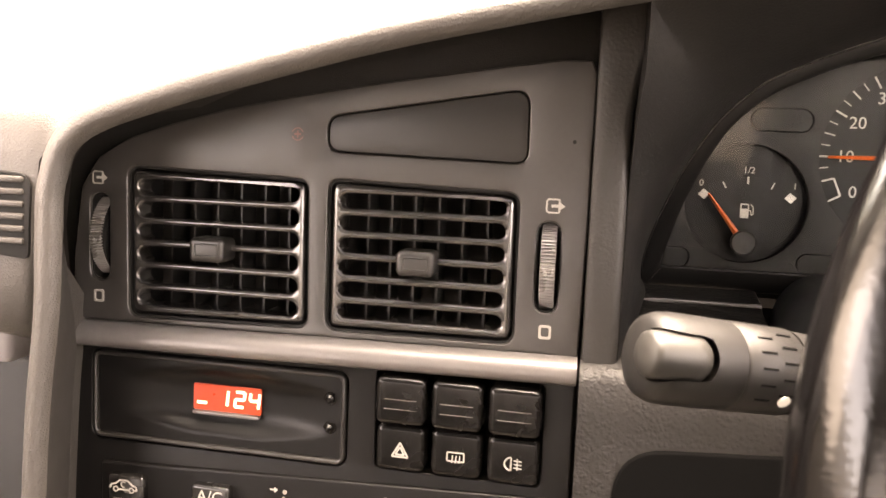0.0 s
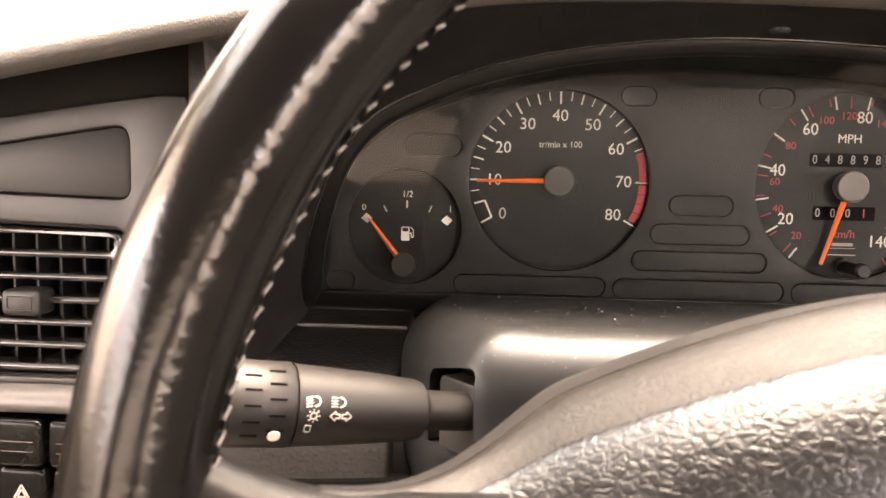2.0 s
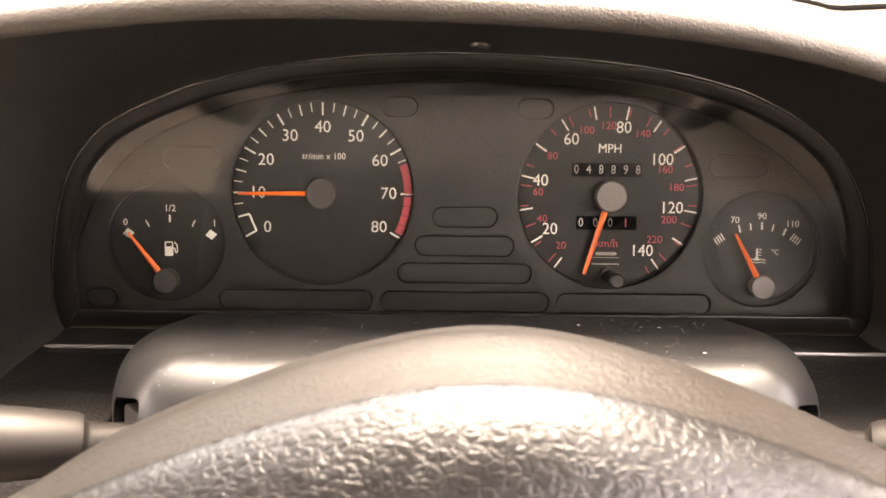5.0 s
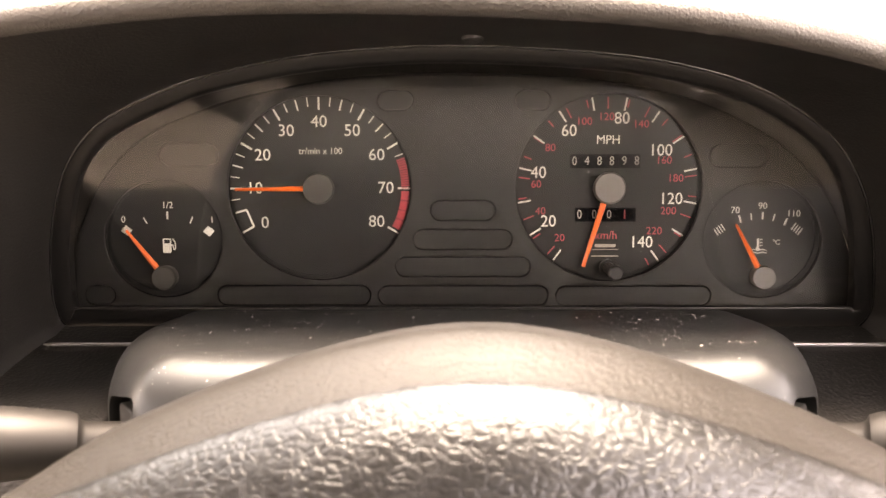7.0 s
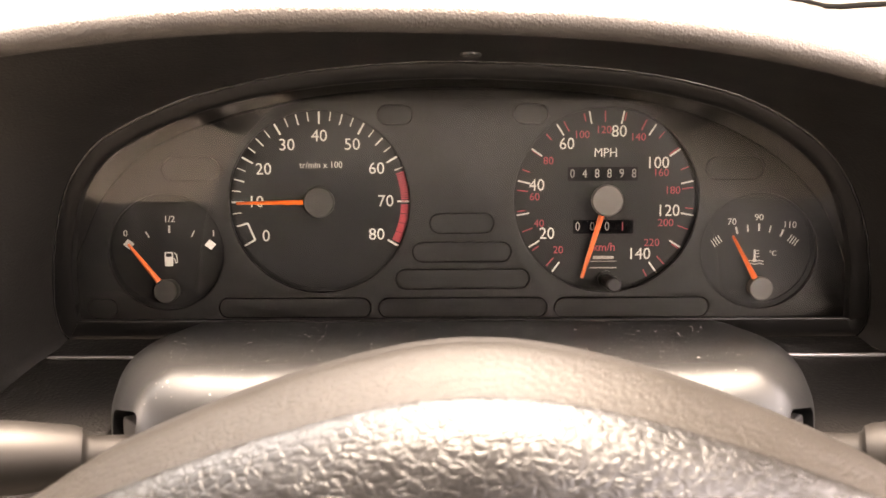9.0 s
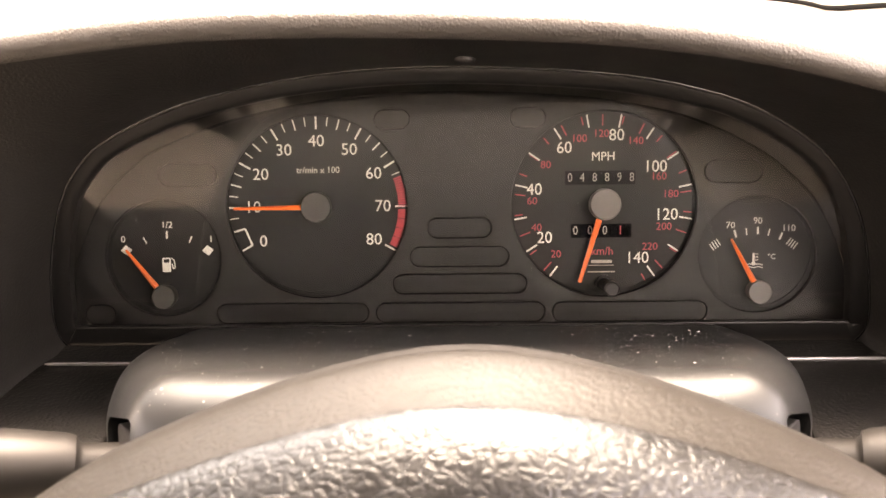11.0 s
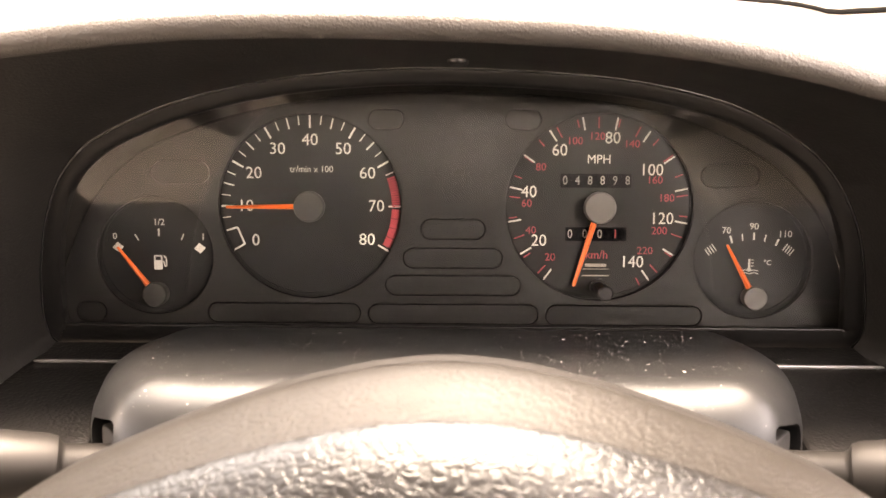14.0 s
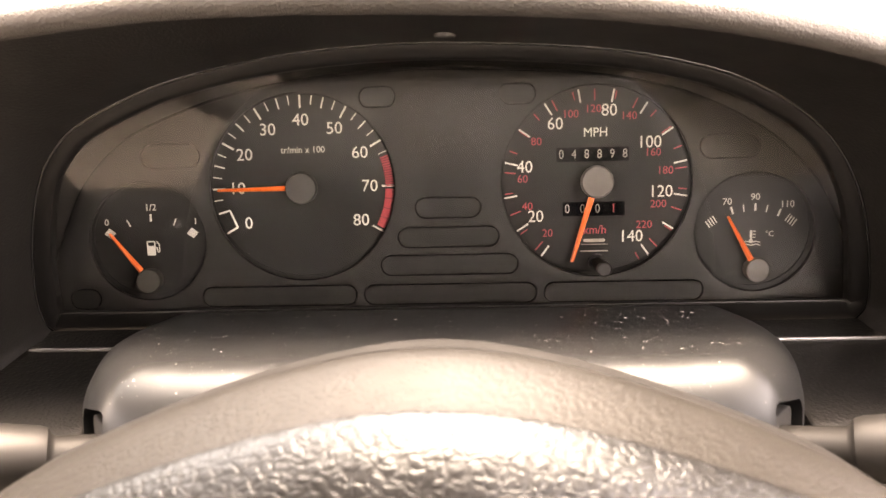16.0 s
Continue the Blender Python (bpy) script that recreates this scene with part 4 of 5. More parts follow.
for hole, cx in zip(WHEELS, (-0.4466, -0.2407)):
    zm = 0.9489 if cx < -0.4 else 0.9478
    wheel = thing("vent_wheel", con(cx, 0.01, zm - 0.018), "ribbed dark thumbwheel beside an air vent", "thumbwheel", "vent thumbwheels")
    g = Geo()
    rows = []
    for i in range(121):
        a = radians(-62 + 124 * i / 120)
        r = 0.0198 + (0.0005 if i % 4 < 2 else -0.0007)
        rows.append([(cx + s * 0.0031, 0.0166 - math.cos(a) * r, zm + math.sin(a) * r) for s in (-1, -0.8, 0.8, 1)])
    part("ribbed_rim", on_con(Geo().grid(rows)), RIBBED, wheel, "ribbed rim", sharp=20)
    part("pivot_disc", on_con(Geo().lathe((cx - 0.0026, 0.0166, zm), (cx + 0.0026, 0.0166, zm), [(0, 0.0184), (0.0056, 0.0184)], 40)), PIT, wheel)
    part("slot_lining", on_con(Geo().plate(offset(hole, -0.0001), [offset(hole, 0.0006)], 0.002, 0.035)), PIT, wheel)
# open and shut marks by the wheels
for x, z in ((-0.4466, 0.9760), (-0.2391, 0.9733)):
    box = [(0.0020, 0.0018), (0.0020, 0.0022), (0.0014, 0.0027), (-0.0026, 0.0027), (-0.0033, 0.0020), (-0.0033, -0.0020), (-0.0026, -0.0027), (0.0014, -0.0027), (0.0020, -0.0022), (0.0020, -0.0018)]
    g = Geo()
    for a, b in zip(box, box[1:]):
        g.bar((x + a[0], z + a[1]), (x + b[0], z + b[1]), 0.0007, -0.0001)
    g.bar((x - 0.0014, z), (x + 0.0016, z), 0.0012, -0.0001).solid([(x + 0.0014, z - 0.0021), (x + 0.0042, z), (x + 0.0014, z + 0.0021)], -0.0004, -0.0001)
    part("open_mark", on_con(g), PRINT, console)
for x, z in ((-0.4469, 0.9213), (-0.2405, 0.9213)):
    part("shut_mark", on_con(Geo().plate(rr(x - 0.0026, z - 0.0029, x + 0.0026, z + 0.0029, 0.001, 3), [rr(x - 0.0016, z - 0.0019, x + 0.0016, z + 0.0019, 0.0006, 3)], -0.0004, 0)), PRINT, console)

# clock
clock = thing("clock", con(-0.387, 0.005, 0.855), "dark dashboard clock with an orange digital display", "clock")
part("bezel", on_con(Geo().plate(offset(CLOCK, 0.0008), [offset(CLOCK, 0.0030)], -0.0014, 0.010, 0.0012)), TAB, clock, "raised glossy rim")
rows = []
for i in range(25):
    z = 0.8566 + 0.0370 * i / 24
    row = []
    for j in range(49):
        x = -0.4472 + 0.1197 * j / 48
        u = min(1, max(0, (abs(x + 0.3815) - 0.0165) / 0.040))
        d = 0.0060 * max(0.0, 1 - u * u * (3 - 2 * u)) * max(0.0, 1 - min(1, abs((z - 0.8765) / (0.0146 - 0.006 * u))) ** 4)
        row.append((x, 0.0006 + d, z))
    rows.append(row)
part("face", on_con(Geo().grid(rows)), FASCIA, clock, "dished black face", sharp=60)
disp = part("display", on_con(Geo().solid(rr(-0.4011, 0.8706, -0.3674, 0.8829, 0.0008, 3), 0.0054, 0.009)), LCD, clock, "backlit orange display")
part("display_ledge", on_con(Geo().solid(rr(-0.4006, 0.8690, -0.3678, 0.8706, 0.0006, 3), 0.0030, 0.009, 0.0005)), SATIN, clock, "clear ledge below the display")
SEG = {"a": ((0, 1), (1, 1)), "b": ((1, 1), (1, 0.5)), "c": ((1, 0.5), (1, 0)), "d": ((0, 0), (1, 0)), "e": ((0, 0), (0, 0.5)), "f": ((0, 0.5), (0, 1)), "g": ((0, 0.5), (1, 0.5))}
for segs, x in (("bc", -0.3886), ("abged", -0.3804), ("fgbc", -0.3731)):
    g = Geo()
    for s in segs:
        (a, b), (c, d) = SEG[s]
        slant = lambda u, v: (x + u * 0.0044 + v * 0.0008, 0.8736 + v * 0.0070)
        g.bar(slant(a, b), slant(c, d), 0.0014, 0.0053, 0.0002)
    part("digit", on_con(g), DIGIT, disp)
part("mode_bar", on_con(Geo().bar((-0.3993, 0.8741), (-0.3942, 0.8741), 0.0015, 0.0053)), DIGIT, disp)
for z in (0.8838, 0.8706):
    part("set_button", on_con(Geo().lathe((-0.3325, 0.004, z), (-0.3325, -0.003, z), [(0, 0.0030), (0.0035, 0.0030), (0.0035, 0.0022), (0.0055, 0.0020), (0.0065, 0.0010)], 20)), KEY, clock, "small round set button")

# six switches
def switch(x0, z0, w, h, proud, symbol):
    s = thing("switch", con(x0 + w / 2, 0.01, z0), "square dark push switch " + ("with a white symbol" if symbol else "with a blank window"), "switch", "console switches")
    part("cap", on_con(Geo().solid(rr(x0, z0, x0 + w, z0 + h, 0.0032, 5), -proud, 0.012, 0.0024, 5)), KEY, s)
    cx, cz = x0 + w / 2, z0 + h / 2 - 0.001
    y = -proud
    if not symbol:
        for dz in (-0.0024, 0.0018):
            part("window_line", on_con(Geo().bar((cx - 0.0070, cz + dz), (cx + 0.0070, cz + dz), 0.00028, y)), SATIN, s)
        part("window_pane", on_con(Geo().solid(rr(cx - 0.0073, cz - 0.0023, cx + 0.0073, cz + 0.0017, 0.0008, 3), y - 0.0001, y + 0.0004)), KEY, s)
        return s
    g = Geo()
    if symbol == "hazard":
        for r, wd in ((0.0048, 0.0009), (0.0026, 0.0008)):
            tri = [polar((cx, cz - 0.0006), r, a) for a in (90, 210, 330)]
            for i in range(3):
                g.bar(tri[i - 1], tri[i], wd, y)
    if symbol == "demist":
        for a, b, c, d in ((-0.0042, -0.0020, 0.0042, -0.0020), (-0.0042, 0.0024, 0.0042, 0.0024), (-0.0042, -0.0020, -0.0042, 0.0024), (0.0042, -0.0020, 0.0042, 0.0024)):
            g.bar((cx + a, cz + b), (cx + c, cz + d), 0.0007, y)
        for i in (-1, 0, 1):
            g.bar((cx + i * 0.0018, cz - 0.0030), (cx + i * 0.0018 + 0.0004, cz + 0.0010), 0.0006, y)
    if symbol == "fog":
        for i in range(8):
            g.bar(polar((cx - 0.0008, cz), 0.0032, 90 + 22.5 * i), polar((cx - 0.0008, cz), 0.0032, 112.5 + 22.5 * i), 0.0008, y)
        g.bar((cx - 0.0008, cz - 0.0032), (cx - 0.0008, cz + 0.0032), 0.0008, y)
        for i in (-1, 0, 1):
            g.bar((cx + 0.0004, cz + i * 0.0018), (cx + 0.0044, cz + i * 0.0018 - 0.0002), 0.0006, y)
        g.bar((cx + 0.0022, cz - 0.0030), (cx + 0.0022, cz + 0.0030), 0.0006, y)
    g.v = [(cx + (px - cx) * 0.86, py, cz + (pz - cz) * 0.86) for px, py, pz in g.v]
    part("symbol", on_con(g), PRINT, s, "white printed symbol")
    return s


for i, sym in enumerate(("hazard", "demist", "fog")):
    x = -0.3103 + i * 0.0243
    switch(x, 0.8772, 0.0219, 0.0206, 0.0062, None)
    switch(x + 0.0002, 0.8562, 0.0217, 0.0200, 0.0036, sym)

# heater controls along the console's foot
heater = thing("heater_panel", con(-0.34, 0.0, 0.775), "dark heater control panel with push buttons", "control panel")
part("fascia", on_con(Geo().solid(HEATER, -0.0022, 0.010, 0.001)), FASCIA, heater)
for x0, x1, top in ((-0.4384, -0.4200, 0.8390), (-0.3960, -0.3772, 0.8394)):
    part("button", on_con(Geo().solid(rr(x0, top - 0.022, x1, top, 0.0018, 3), -0.0065, 0.0, 0.0014)), BUTTON_KEY, heater, "square push button")
cx, cz, y = -0.4300, 0.8338, -0.0066
pts = [(-0.0068, -0.0012), (-0.0064, 0.0006), (-0.0040, 0.0012), (-0.0020, 0.0030), (0.0022, 0.0030), (0.0044, 0.0010), (0.0064, 0.0006), (0.0068, -0.0012), (0.0050, -0.0014)]
g = Geo()
for a, b in zip(pts, pts[1:]):
    g.bar((cx + a[0], cz + a[1]), (cx + b[0], cz + b[1]), 0.0008, y)
for s in (-0.004, 0.004):
    for i in range(8):
        g.bar(polar((cx + s, cz - 0.0014), 0.0012, 45 * i), polar((cx + s, cz - 0.0014), 0.0012, 45 * i + 45), 0.0006, y)
g.bar((cx - 0.0026, cz - 0.0014), (cx + 0.0026, cz - 0.0014), 0.0008, y)
for i in range(5):
    g.bar(polar((cx, cz + 0.0010), 0.0013, 45 + 50 * i), polar((cx, cz + 0.0010), 0.0013, 95 + 50 * i), 0.0005, y)
part("recirculation_symbol", on_con(g), PRINT, heater)
part("button_line", on_con(Geo().bar((cx - 0.0054, 0.8279), (cx + 0.0054, 0.8279), 0.0004, y)), SATIN, heater)
part("lettering", on_con(words("A/C", 0.0078, -0.3866, 0.8342, -0.0066)), PRINT, heater)
g = Geo().bar((-0.3580, 0.8352), (-0.3545, 0.8348), 0.0010, -0.0023).bar((-0.3545, 0.8348), (-0.3522, 0.8372), 0.0010, -0.0023).solid(disc(-0.3520, 0.8395, 0.0010, 10), -0.0025, -0.0022)
g.bar((-0.3590, 0.8400), (-0.3560, 0.8400), 0.0007, -0.0023).bar((-0.3570, 0.8410), (-0.3556, 0.8400), 0.0006, -0.0023).bar((-0.3570, 0.8390), (-0.3556, 0.8400), 0.0006, -0.0023)
part("airflow_symbol", on_con(g), GREY, heater)
g = Geo().solid(disc(-0.3052, 0.8420, 0.0011, 10), -0.0025, -0.0022).solid(disc(-0.3015, 0.8422, 0.0011, 10), -0.0025, -0.0022)
part("airflow_symbol", on_con(g), GREY, heater)


# ---- steering column ----
column = thing("column_shroud", (0, -0.11, 0.86), "dusty dark grey plastic steering column shroud", "column shroud")
PLAN = [(-0.1395, -0.030), (-0.1418, -0.062), (-0.1398, -0.088), (-0.1338, -0.1070), (-0.1295, -0.1190), (-0.1250, -0.1277), (-0.1180, -0.1385), (-0.1110, -0.1468), (-0.102, -0.1502), (-0.085, -0.1512), (-0.050, -0.1515), (-0.0030, -0.1515)]
MID = -0.0030  # the shroud stands a little off the wheel's middle
PLAN = [(p.x, p.y) for p in spline([(x, y, 0) for x, y in PLAN + [(2 * MID - x, y) for x, y in PLAN[-2::-1]]], 141)]
SEAM = 0.9065


def crown(y):
    """Height of the shroud's flat top, which climbs towards the wheel."""
    return 0.9460 - 4.0 * (y + 0.045) ** 2 if y > -0.045 else 0.9460 + 0.055 * (-0.045 - y)


def shroud():
    """Closed upper shell: upright wall on the plan outline, rounded shoulder, flat top drawn in to the middle."""
    across, high = 0.020, 0.024
    rows = [[(x, y, SEAM) for x, y in PLAN]]
    for k in range(15):
        a = radians(90 * k / 14)
        row = []
        for i, (x, y) in enumerate(PLAN):
            p, q = PLAN[max(i - 1, 0)], PLAN[min(i + 1, len(PLAN) - 1)]
            d = Vector((q[0] - p[0], q[1] - p[1])).normalized()
            reach = max(0.05, (MID - x) * -d.y + (-0.035 - y) * d.x)
            f = across * (1 - math.cos(a)) / reach
            px, py = x + (MID - x) * f, y + (-0.035 - y) * f if i not in (0, len(PLAN) - 1) else y
            row.append((px, py, crown(py) - high * (1 - math.sin(a))))
        rows.append(row)
    last = rows[-1]
    for k in (0.92, 0.75, 0.5, 0.25, 0.0):
        row = []
        for x, y, z in last:
            py = -0.030 + (y + 0.030) * k
            row.append((MID + (x - MID) * k, py, crown(py)))
        rows.append(row)
    return rows


def carve(geo, cutters):
    """The closed mesh with the cutters taken out of it."""
    def ob_of(g):
        me = bpy.data.meshes.new("blank")
        me.from_pydata(g.v, [], g.f)
        bm = bmesh.new()
        bm.from_mesh(me)
        bmesh.ops.remove_doubles(bm, verts=bm.verts, dist=1e-6)
        bmesh.ops.dissolve_degenerate(bm, edges=bm.edges, dist=1e-7)
        bmesh.ops.recalc_face_normals(bm, faces=bm.faces)
        bm.to_mesh(me)
        bm.free()
        o = bpy.data.objects.new("blank", me)
        scene.collection.objects.link(o)
        return o
    body, tools = ob_of(geo), [ob_of(c) for c in cutters]
    for c in tools:
        m = body.modifiers.new("cut", "BOOLEAN")
        m.operation, m.object, m.solver = "DIFFERENCE", c, "EXACT"
    bpy.context.view_layer.update()
    me = bpy.data.meshes.new_from_object(body.evaluated_get(bpy.context.evaluated_depsgraph_get()))
    out = Geo().add([v.co[:] for v in me.vertices], [list(p.vertices) for p in me.polygons])
    bpy.data.meshes.remove(me)
    for o in [body] + tools:
        data = o.data
        bpy.data.objects.remove(o)
        bpy.data.meshes.remove(data)
    return out


outer = shroud()
g = Geo().grid(outer)
n = len(PLAN)
g.f.append(list(range(n)))
g.f.append([r * n for r in range(len(outer))] + [r * n + n - 1 for r in range(len(outer) - 2, -1, -1)])
cutters = []
SLOT_Z = (0.9330, 0.9385)
for s in (-1, 1):
    # mouth of the stalk slot, cut square to the shoulder
    a, along, out = Vector((MID + s * 0.1218, -0.1262)), Vector((-s * 0.606, -0.795)), Vector((s * 0.795, -0.606))
    mouth = rounded([(-0.0010, 0.89), (0.0275, 0.89), (0.0262, SLOT_Z[1]), (-0.0004, SLOT_Z[0])], [0.001, 0.001, 0.005, 0.004])
    cut_g = Geo().solid(mouth, -0.03, 0.0125)
    cut_g.v = [(a.x + along.x * x - out.x * y, a.y + along.y * x - out.y * y, z) for x, y, z in cut_g.v]
    cutters.append(cut_g)
cover = part("upper_cover", carve(g, cutters), SHROUD, column, "smooth upper cover with dust on it", sharp=45)
cover.data.polygons.foreach_set("use_smooth", [True] * len(cover.data.polygons))
rows = [[(x * k, y * (1 if k > 0.9 else 0.97), z) for x, y in PLAN] for k, z in ((0.90, SEAM - 0.001), (0.99, SEAM - 0.001), (0.994, SEAM - 0.002), (0.994, 0.892), (0.96, 0.872), (0.85, 0.852), (0.4, 0.846))]
part("lower_cover", Geo().grid(rows), SHROUD, column, "smooth lower cover", sharp=45)
for s in (-1, 1):
    g = Geo().solid(rr(0.0022, 0.880, 0.0252, 0.9312, 0.003, 3), 0.0018, 0.0100, 0.0008)
    a, along, out = Vector((MID + s * 0.1218, -0.1262)), Vector((-s * 0.606, -0.795)), Vector((s * 0.795, -0.606))
    g.v = [(a.x + along.x * x - out.x * y, a.y + along.y * x - out.y * y, z) for x, y, z in g.v]
    part("slot_plate", g, INNER, column, "plate inside the stalk slot")

# lint and crumbs on the flat top
dice, g, lint = random.Random(11), Geo(), 0
while lint < 560:
    x, y = MID + dice.uniform(-0.122, 0.122), dice.uniform(-0.130, -0.034)
    if min((x - px) ** 2 + (y - py) ** 2 for px, py in PLAN) < 0.0195 ** 2 or dice.random() > 0.35 + 0.65 * abs(noise.noise(Vector((x * 38, y * 38, 2.0)))) * 2:
        continue
    r, turn, long = dice.choice((0.00007, 0.00009, 0.00012, 0.00018)), dice.uniform(0, 3.14), dice.choice((1, 1, 1, 1.6, 4))
    along, side = Vector((math.cos(turn), math.sin(turn), 0)) * r * long, Vector((-math.sin(turn), math.cos(turn), 0)) * r / long ** 0.3
    c = Vector((x, y, crown(y) + r * 0.6))
    g.add([tuple(c + w) for w in (along, side, -along, -side, Vector((0, 0, r)), Vector((0, 0, -r)))], [[0, 1, 4], [1, 2, 4], [2, 3, 4], [3, 0, 4], [1, 0, 5], [2, 1, 5], [3, 2, 5], [0, 3, 5]])
    lint += 1
single("dust_lint", g, mat("pale_lint", (0.40, 0.38, 0.35), 0.9), "pale specks of dust lying on the column shroud", "dust", kind="stuff")


def button_line(a, b):
    """Foot and direction of the slot for the button in a stalk's end."""
    way = (b - a).normalized()
    out = Vector((0.35, -1.0, 0.30))
    out = (out - way * way.dot(out)).normalized()
    return a + way * 0.1045 + out * 0.0078, way


def stalk(side, label):
    a, b = Vector((side * 0.100, -0.1335, 0.9195)), Vector((side * 0.2145, -0.1905, 0.9368))
    st = thing("control_stalk", tuple(a), label, "stalk", "column stalks")
    L = (b - a).length
    prof = [(0.0, 0.0066), (0.029, 0.0066), (0.0305, 0.0074), (0.0315, 0.0092), (0.034, 0.0100), (0.050, 0.0115), (0.0735, 0.0128), (0.0750, 0.0130)]
    part("stem", Geo().lathe(a, b, prof, 40), STALK, st, "tapered stem", sharp=40)
    part("collar", Geo().lathe(a, b, [(0.0753, 0.0125), (0.0762, 0.0132), (0.0950, 0.0134), (0.0958, 0.0128)], 40), STALK, st, "turning collar", sharp=40)
    g = Geo().lathe(a, b, [(0.0961, 0.0130), (0.0968, 0.0132), (0.106, 0.0134), (0.1150, 0.0134), (0.1195, 0.0130), (0.1222, 0.0118), (0.1235, 0.0098), (0.1238, 0.004)], 48)
    if side < 0:
        p, way = button_line(a, b)
        g = carve(g, [Geo().lathe(p, p + way, [(0.0, 0.0018), (0.0010, 0.0048), (0.0034, 0.0072), (0.0070, 0.0076), (0.034, 0.0076)], 36)])
    tip = part("tip", g, STALK, st, "rounded end", sharp=40)
    ax = (b - a).normalized()
    u = ax.cross(Vector((0, 0, 1))).normalized()
    if u.y > 0:
        u = -u
    w = Vector((0, 0, 1)) - ax * ax.z
    w.normalize()

    def wrap(geo, along, turn, r0, taper=0.0):
        """Flat print in (x along the stalk from its root, z round it), laid on the turned surface."""
        out = []
        for x, y, z in geo.v:
            r = r0 + taper * x - y
            t = turn + z / r0
            out.append(a + ax * (along + x) + (u * math.cos(t) + w * math.sin(t)) * r)
        geo.v = [tuple(p) for p in out]
        return geo

    return st, tip, wrap


st, tip, wrap = stalk(-1, "dark grey lighting stalk with white symbols and a turning collar")
m = 1  # symbols run towards the root as they are read
def lamp(g, x, z, full):
    for i in range(7):
        g.bar((x - 0.0002 + 0.0020 * math.cos(radians(-90 + 26 * i)) * -m, z + 0.0017 * math.sin(radians(-90 + 26 * i))), (x - 0.0002 + 0.0020 * math.cos(radians(-64 + 26 * i)) * -m, z + 0.0017 * math.sin(radians(-64 + 26 * i))), 0.0006, 0)
    for i in range(4):
        zz = z - 0.0015 + i * 0.0010
        g.bar((x + m * 0.0006, zz), (x + m * 0.0030, zz + (0 if full else -0.0005)), 0.0005, 0)
    return g
for shape, along, turn in (("low", 0.0705, 0.24), ("full", 0.0625, 0.24), ("sun", 0.0705, -0.10), ("arrows", 0.0618, -0.10), ("off", 0.0718, -0.42)):
    g = Geo()
    if shape in ("low", "full"):
        lamp(g, 0, 0, shape == "full")
    elif shape == "sun":
        for i in range(8):
            g.bar(polar((0, 0), 0.0012, 45 * i), polar((0, 0), 0.0012, 45 * i + 45), 0.0005, 0).bar(polar((0, 0), 0.0017, 45 * i), polar((0, 0), 0.0024, 45 * i), 0.0004, 0)
    elif shape == "arrows":
        for s in (-1, 1):
            pts = [(s * 0.0004, 0.0007), (s * 0.0020, 0.0007), (s * 0.0020, 0.0017), (s * 0.0040, 0), (s * 0.0020, -0.0017), (s * 0.0020, -0.0007), (s * 0.0004, -0.0007)]
            for p, q in zip(pts, pts[1:] + pts[:1]):
                g.bar(p, q, 0.0005, 0)
    else:
        pts = rr(-0.0011, -0.0013, 0.0011, 0.0013, 0.0004, 2)
        for p, q in zip(pts, pts[1:] + pts[:1]):
            g.bar(p, q, 0.0003, 0)
    g.v = [(px * 0.86, py, pz * 0.86) for px, py, pz in g.v]
    part("symbol", wrap(g, along, turn + 0.12, 0.01272 + (along - 0.0685) * 0.062, 0.062), PRINT, st, "white printed symbol")
for k, along in enumerate((0.0815, 0.0890)):
    for turn in (0.98, 0.62, 0.26, -0.10, -0.46):
        part("grip_line", wrap(Geo().bar((-0.0025, 0), (0.0025, 0), 0.00065, 0), along, turn + 0.1 - 0.16 * k, 0.01335), RUBBER, st)
part("index_dot", wrap(Geo().solid(disc(0, 0, 0.0019, 16), -0.0005, 0.0), 0.0815, -0.50, 0.01335), WHITE, st, "white index dot")
p, way = button_line(Vector((-0.100, -0.1335, 0.9195)), Vector((-0.2145, -0.1905, 0.9368)))
BUTTON = [(0.0024, 0.0026), (0.0034, 0.0050), (0.0054, 0.0065), (0.0084, 0.0067), (0.0200, 0.0068), (0.0216, 0.0064), (0.0224, 0.0054), (0.0227, 0.002)]
part("push_button", Geo().lathe(p, p + way, BUTTON, 36), mat("grey_button", (0.013, 0.0126, 0.0110), 0.50, spec=0.32, grain=0.03, size=2400), tip, "grey push button set into the end", sharp=40)
stalk(1, "dark grey wiper stalk")


# ---- steering wheel ----
WC, WR, WT = Vector((0, -0.2645, 0.9228)), 0.1732, radians(6.3)
WN, WV = Vector((0, -math.cos(WT), math.sin(WT))), Vector((0, math.sin(WT), math.cos(WT)))
wheel = thing("steering_wheel", tuple(WC), "black leather steering wheel with a padded wrinkled hub", "steering wheel")


def on_rim(a, b, r=0.0144):
    """A point of the rim: a round the wheel, b round the section (0: outside, 90: towards the driver)."""
    c = WC + (Vector((1, 0, 0)) * math.cos(a) + WV * math.sin(a)) * (WR + r * math.cos(b))
    return c + WN * r * math.sin(b) * 1.04


SEAM_AT, NI, NJ = radians(122), 900, 64
rows = []
for i in range(NI):
    a = 2 * math.pi * i / NI
    row = []
    for j in range(NJ):
        b = 2 * math.pi * j / NJ
        d = (b - SEAM_AT) / 0.23
        p = Vector((a * WR * 260, b * 14, 0))
        pucker = noise.noise(Vector((p.x * 2.6, p.y * 0.9, 3.1)))
        lump = noise.noise(Vector((p.x * 0.10, p.y * 0.16, 7.7)))
        ridge = math.exp(-d * d) * (0.00012 + 0.00030 * pucker)
        r = 0.0143 + ridge + 0.00016 * lump - (0.0006 if j == 32 else 0)
        row.append(tuple(on_rim(a, b, r)))
    rows.append(row)
rows.append(rows[0])
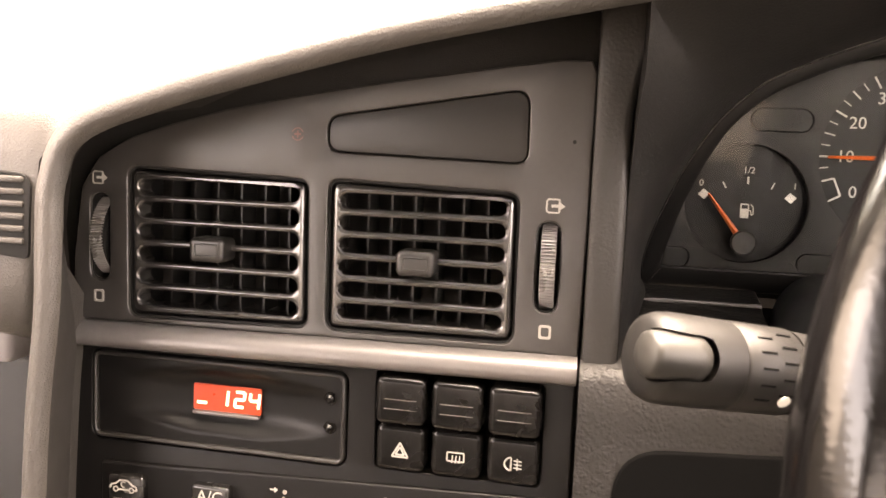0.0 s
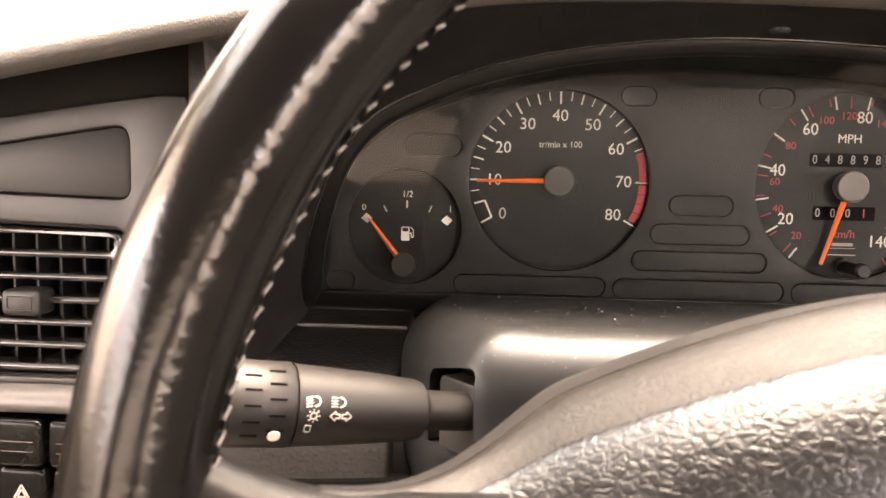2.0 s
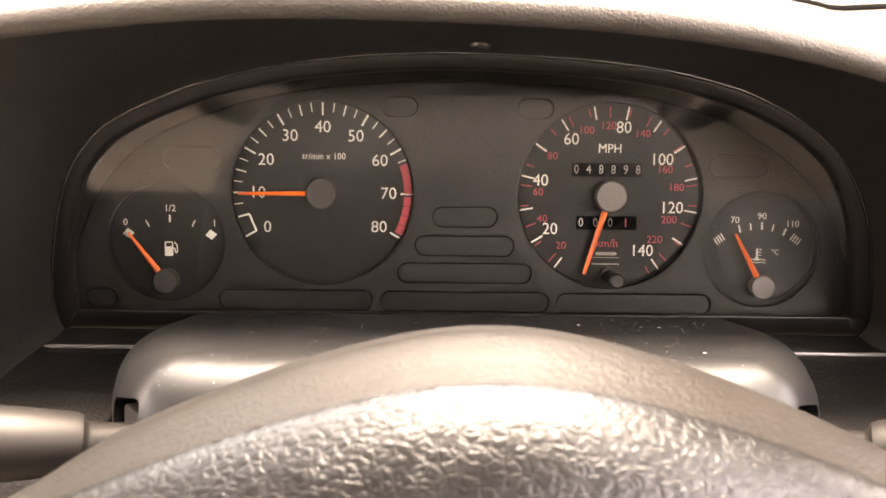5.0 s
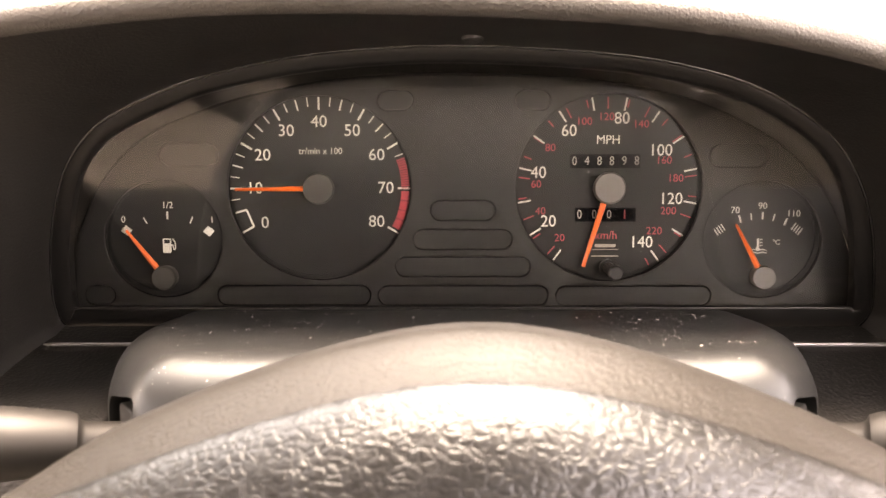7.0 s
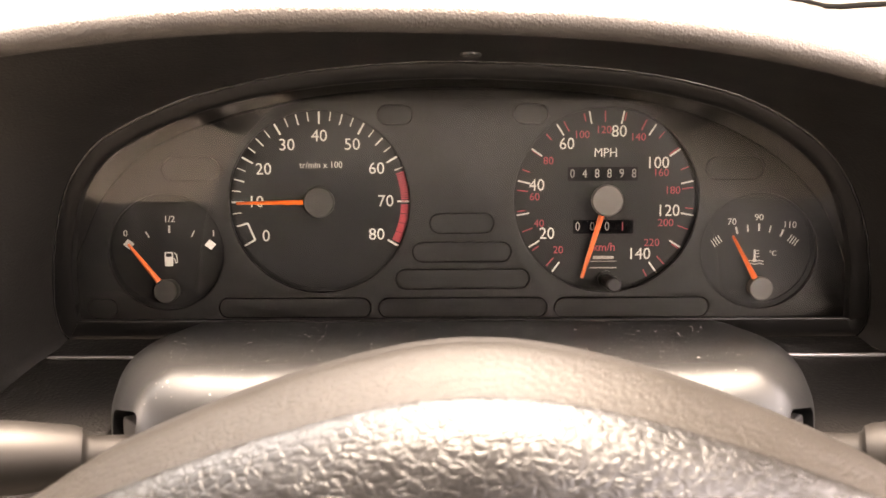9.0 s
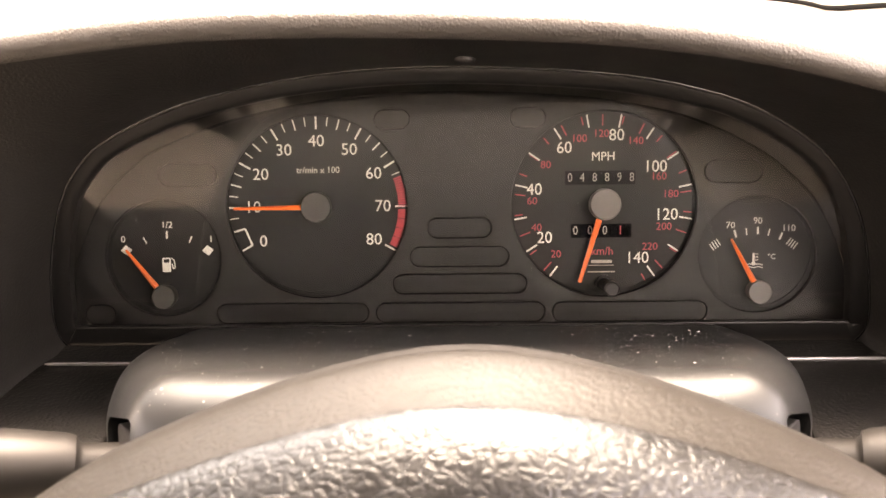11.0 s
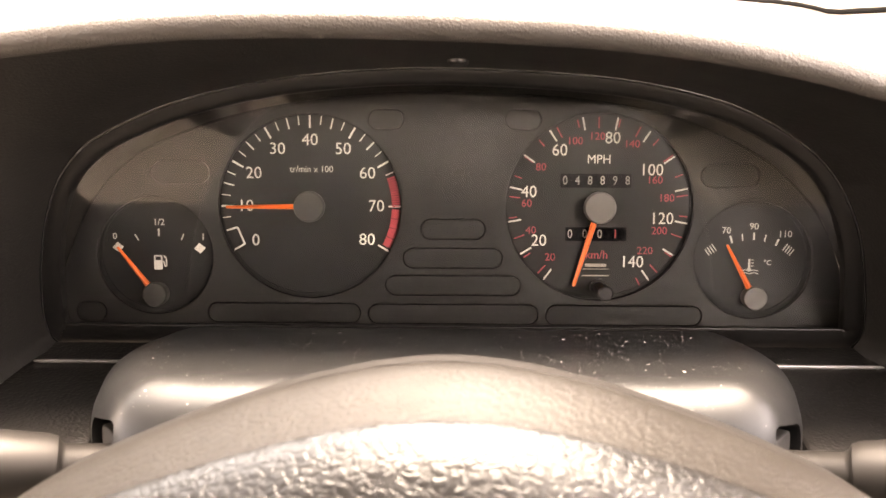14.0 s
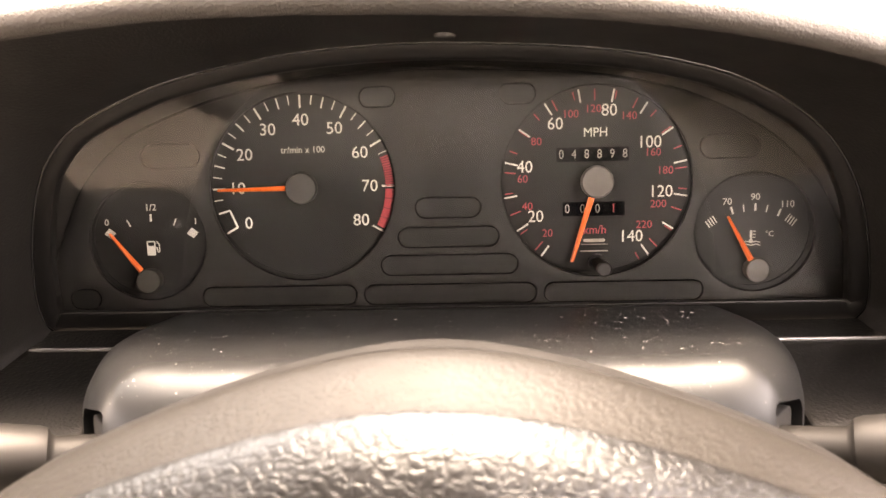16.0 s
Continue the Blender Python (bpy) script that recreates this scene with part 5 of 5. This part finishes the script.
part("rim", Geo().grid(rows, wrap=True), LEATHER, wheel, "worn black leather rim", sharp=80)
# cross stitches round the inside of the rim
n_st = 196
me = None
for i in range(n_st):
    a = 2 * math.pi * (i + 0.5) / n_st
    o = new("stitch", me)
    if me is None:
        g = Geo().lathe((-0.0019, 0, 0), (0.0019, 0, 0), [(0, 0.0002), (0.0004, 0.00040), (0.0034, 0.00040), (0.0038, 0.0002)], 6, 0.8)
        me = mesh_of("stitch", g, THREAD, sharp=80)
        bpy.data.objects.remove(o)
        o = new("stitch", me)
    o.parent = wheel
    p = on_rim(a, math.pi + 0.05, 0.0146) - WC
    inward = -(Vector((1, 0, 0)) * math.cos(a) + WV * math.sin(a))
    along = (WN + 0.75 * inward.cross(WN)).normalized()
    o.matrix_basis = Matrix.Translation(p) @ Matrix((along, inward.cross(along), inward)).transposed().to_4x4()

# padded hub cover: hill-shaped top edge, rolled over towards the driver
hub_top = lambda x: 0.9784 - 0.0445 * (max(0.0, math.hypot(x, 0.010) - 0.006) / 0.116) ** 1.5
BACK = [(0.050, -0.060), (0.044, -0.030), (0.036, -0.012), (0.026, -0.0040), (0.014, -0.0012), (0.0072, -0.0010), (0.0062, -0.0030)]
# one smooth section: rolled band, shallow valley, then the cover's fall towards the driver
BAND = [(0.0072, -0.0045), (0.0058, -0.0014), (0.002, 0.0), (-0.003, 0.0001), (-0.009, -0.0014), (-0.0145, -0.0036), (-0.0190, -0.0053)]
COVERING = [(-0.0190, -0.0053), (-0.0232, -0.0066), (-0.0272, -0.0092), (-0.0308, -0.0130), (-0.0338, -0.0175), (-0.0358, -0.0222), (-0.0372, -0.0275),
            (-0.0383, -0.0338), (-0.0392, -0.0468), (-0.0393, -0.063), (-0.0395, -0.086), (-0.0375, -0.106), (-0.028, -0.118), (-0.010, -0.124), (0.0072, -0.12)]


def hub_shell(profile):
    """The hub's section drawn along x; its ends sink into the spokes."""
    cols = []
    for i in range(93):
        x = -0.139 + 0.278 * i / 92
        r = min(1.0, abs(x) / 0.122)
        e = 1 - 0.45 * r ** 3
        zt = hub_top(x)
        lowk = 1 - 0.45 * r ** 2
        t = max(0.0, min(1.0, (abs(x) - 0.085) / 0.050))
        t = t * t * (3 - 2 * t)
        col = []
        for y, z in profile:
            py, pz = -0.228 + y * (e if y < 0 else 1), zt + (z * e if z > -0.03 else -0.03 * e + (z + 0.03) * lowk)
            sy, sz = -0.2560 + y * 0.23, 0.9390 + z * 0.33
            col.append((x, py + (sy - py) * t, pz + (sz - pz) * t))
        cols.append(col)
    return Geo().grid(cols, wrap=True, cap=True)


curve = lambda pts, n: [(p.x, p.y) for p in spline([(y, z, 0) for y, z in pts], n)]
full = curve(BAND + COVERING[1:], 130)
seam = next(i for i, (y, z) in enumerate(full) if y < -0.0200)
part("hub_band", hub_shell(full[:seam + 1] + [(0.0, -0.03)]), BAND_LEATHER, wheel, "rolled leather band along the top of the hub", sharp=80)
part("hub_cover", hub_shell([(-0.0170, -0.0075)] + full[seam:] + [(0.0, -0.05)]), COVER, wheel, "creased black leather hub cover", sharp=80)
part("back_shell", hub_shell(BACK + [(0.0062, -0.12), (0.05, -0.10)]), STALK, wheel, "smooth plastic shell behind the hub", sharp=50)
# spokes that flare into the rim
for s in (-1, 1):
    rows = []
    for k in range(13):
        t = k / 12
        x = s * (0.100 + t * 0.064)
        flare = 0.010 * max(0, t - 0.45) ** 2 / 0.3025
        top, bot = 0.9385 + flare * 1.1, 0.898 - flare * 1.5
        yc, h = -0.2555 - 0.004 * t, 0.011 - 0.001 * t
        mid, hz = (top + bot) / 2, (top - bot) / 2
        ring = []
        for j in range(24):
            a = 2 * math.pi * j / 24
            ca, sa = math.cos(a), math.sin(a)
            ring.append((x, yc + h * math.copysign(abs(ca) ** 0.7, ca), mid + hz * math.copysign(abs(sa) ** 0.7, sa)))
        rows.append(ring)
    part("spoke", Geo().grid(rows, wrap=True, cap=True), SPOKE, wheel, "leather-wrapped spoke", sharp=80)
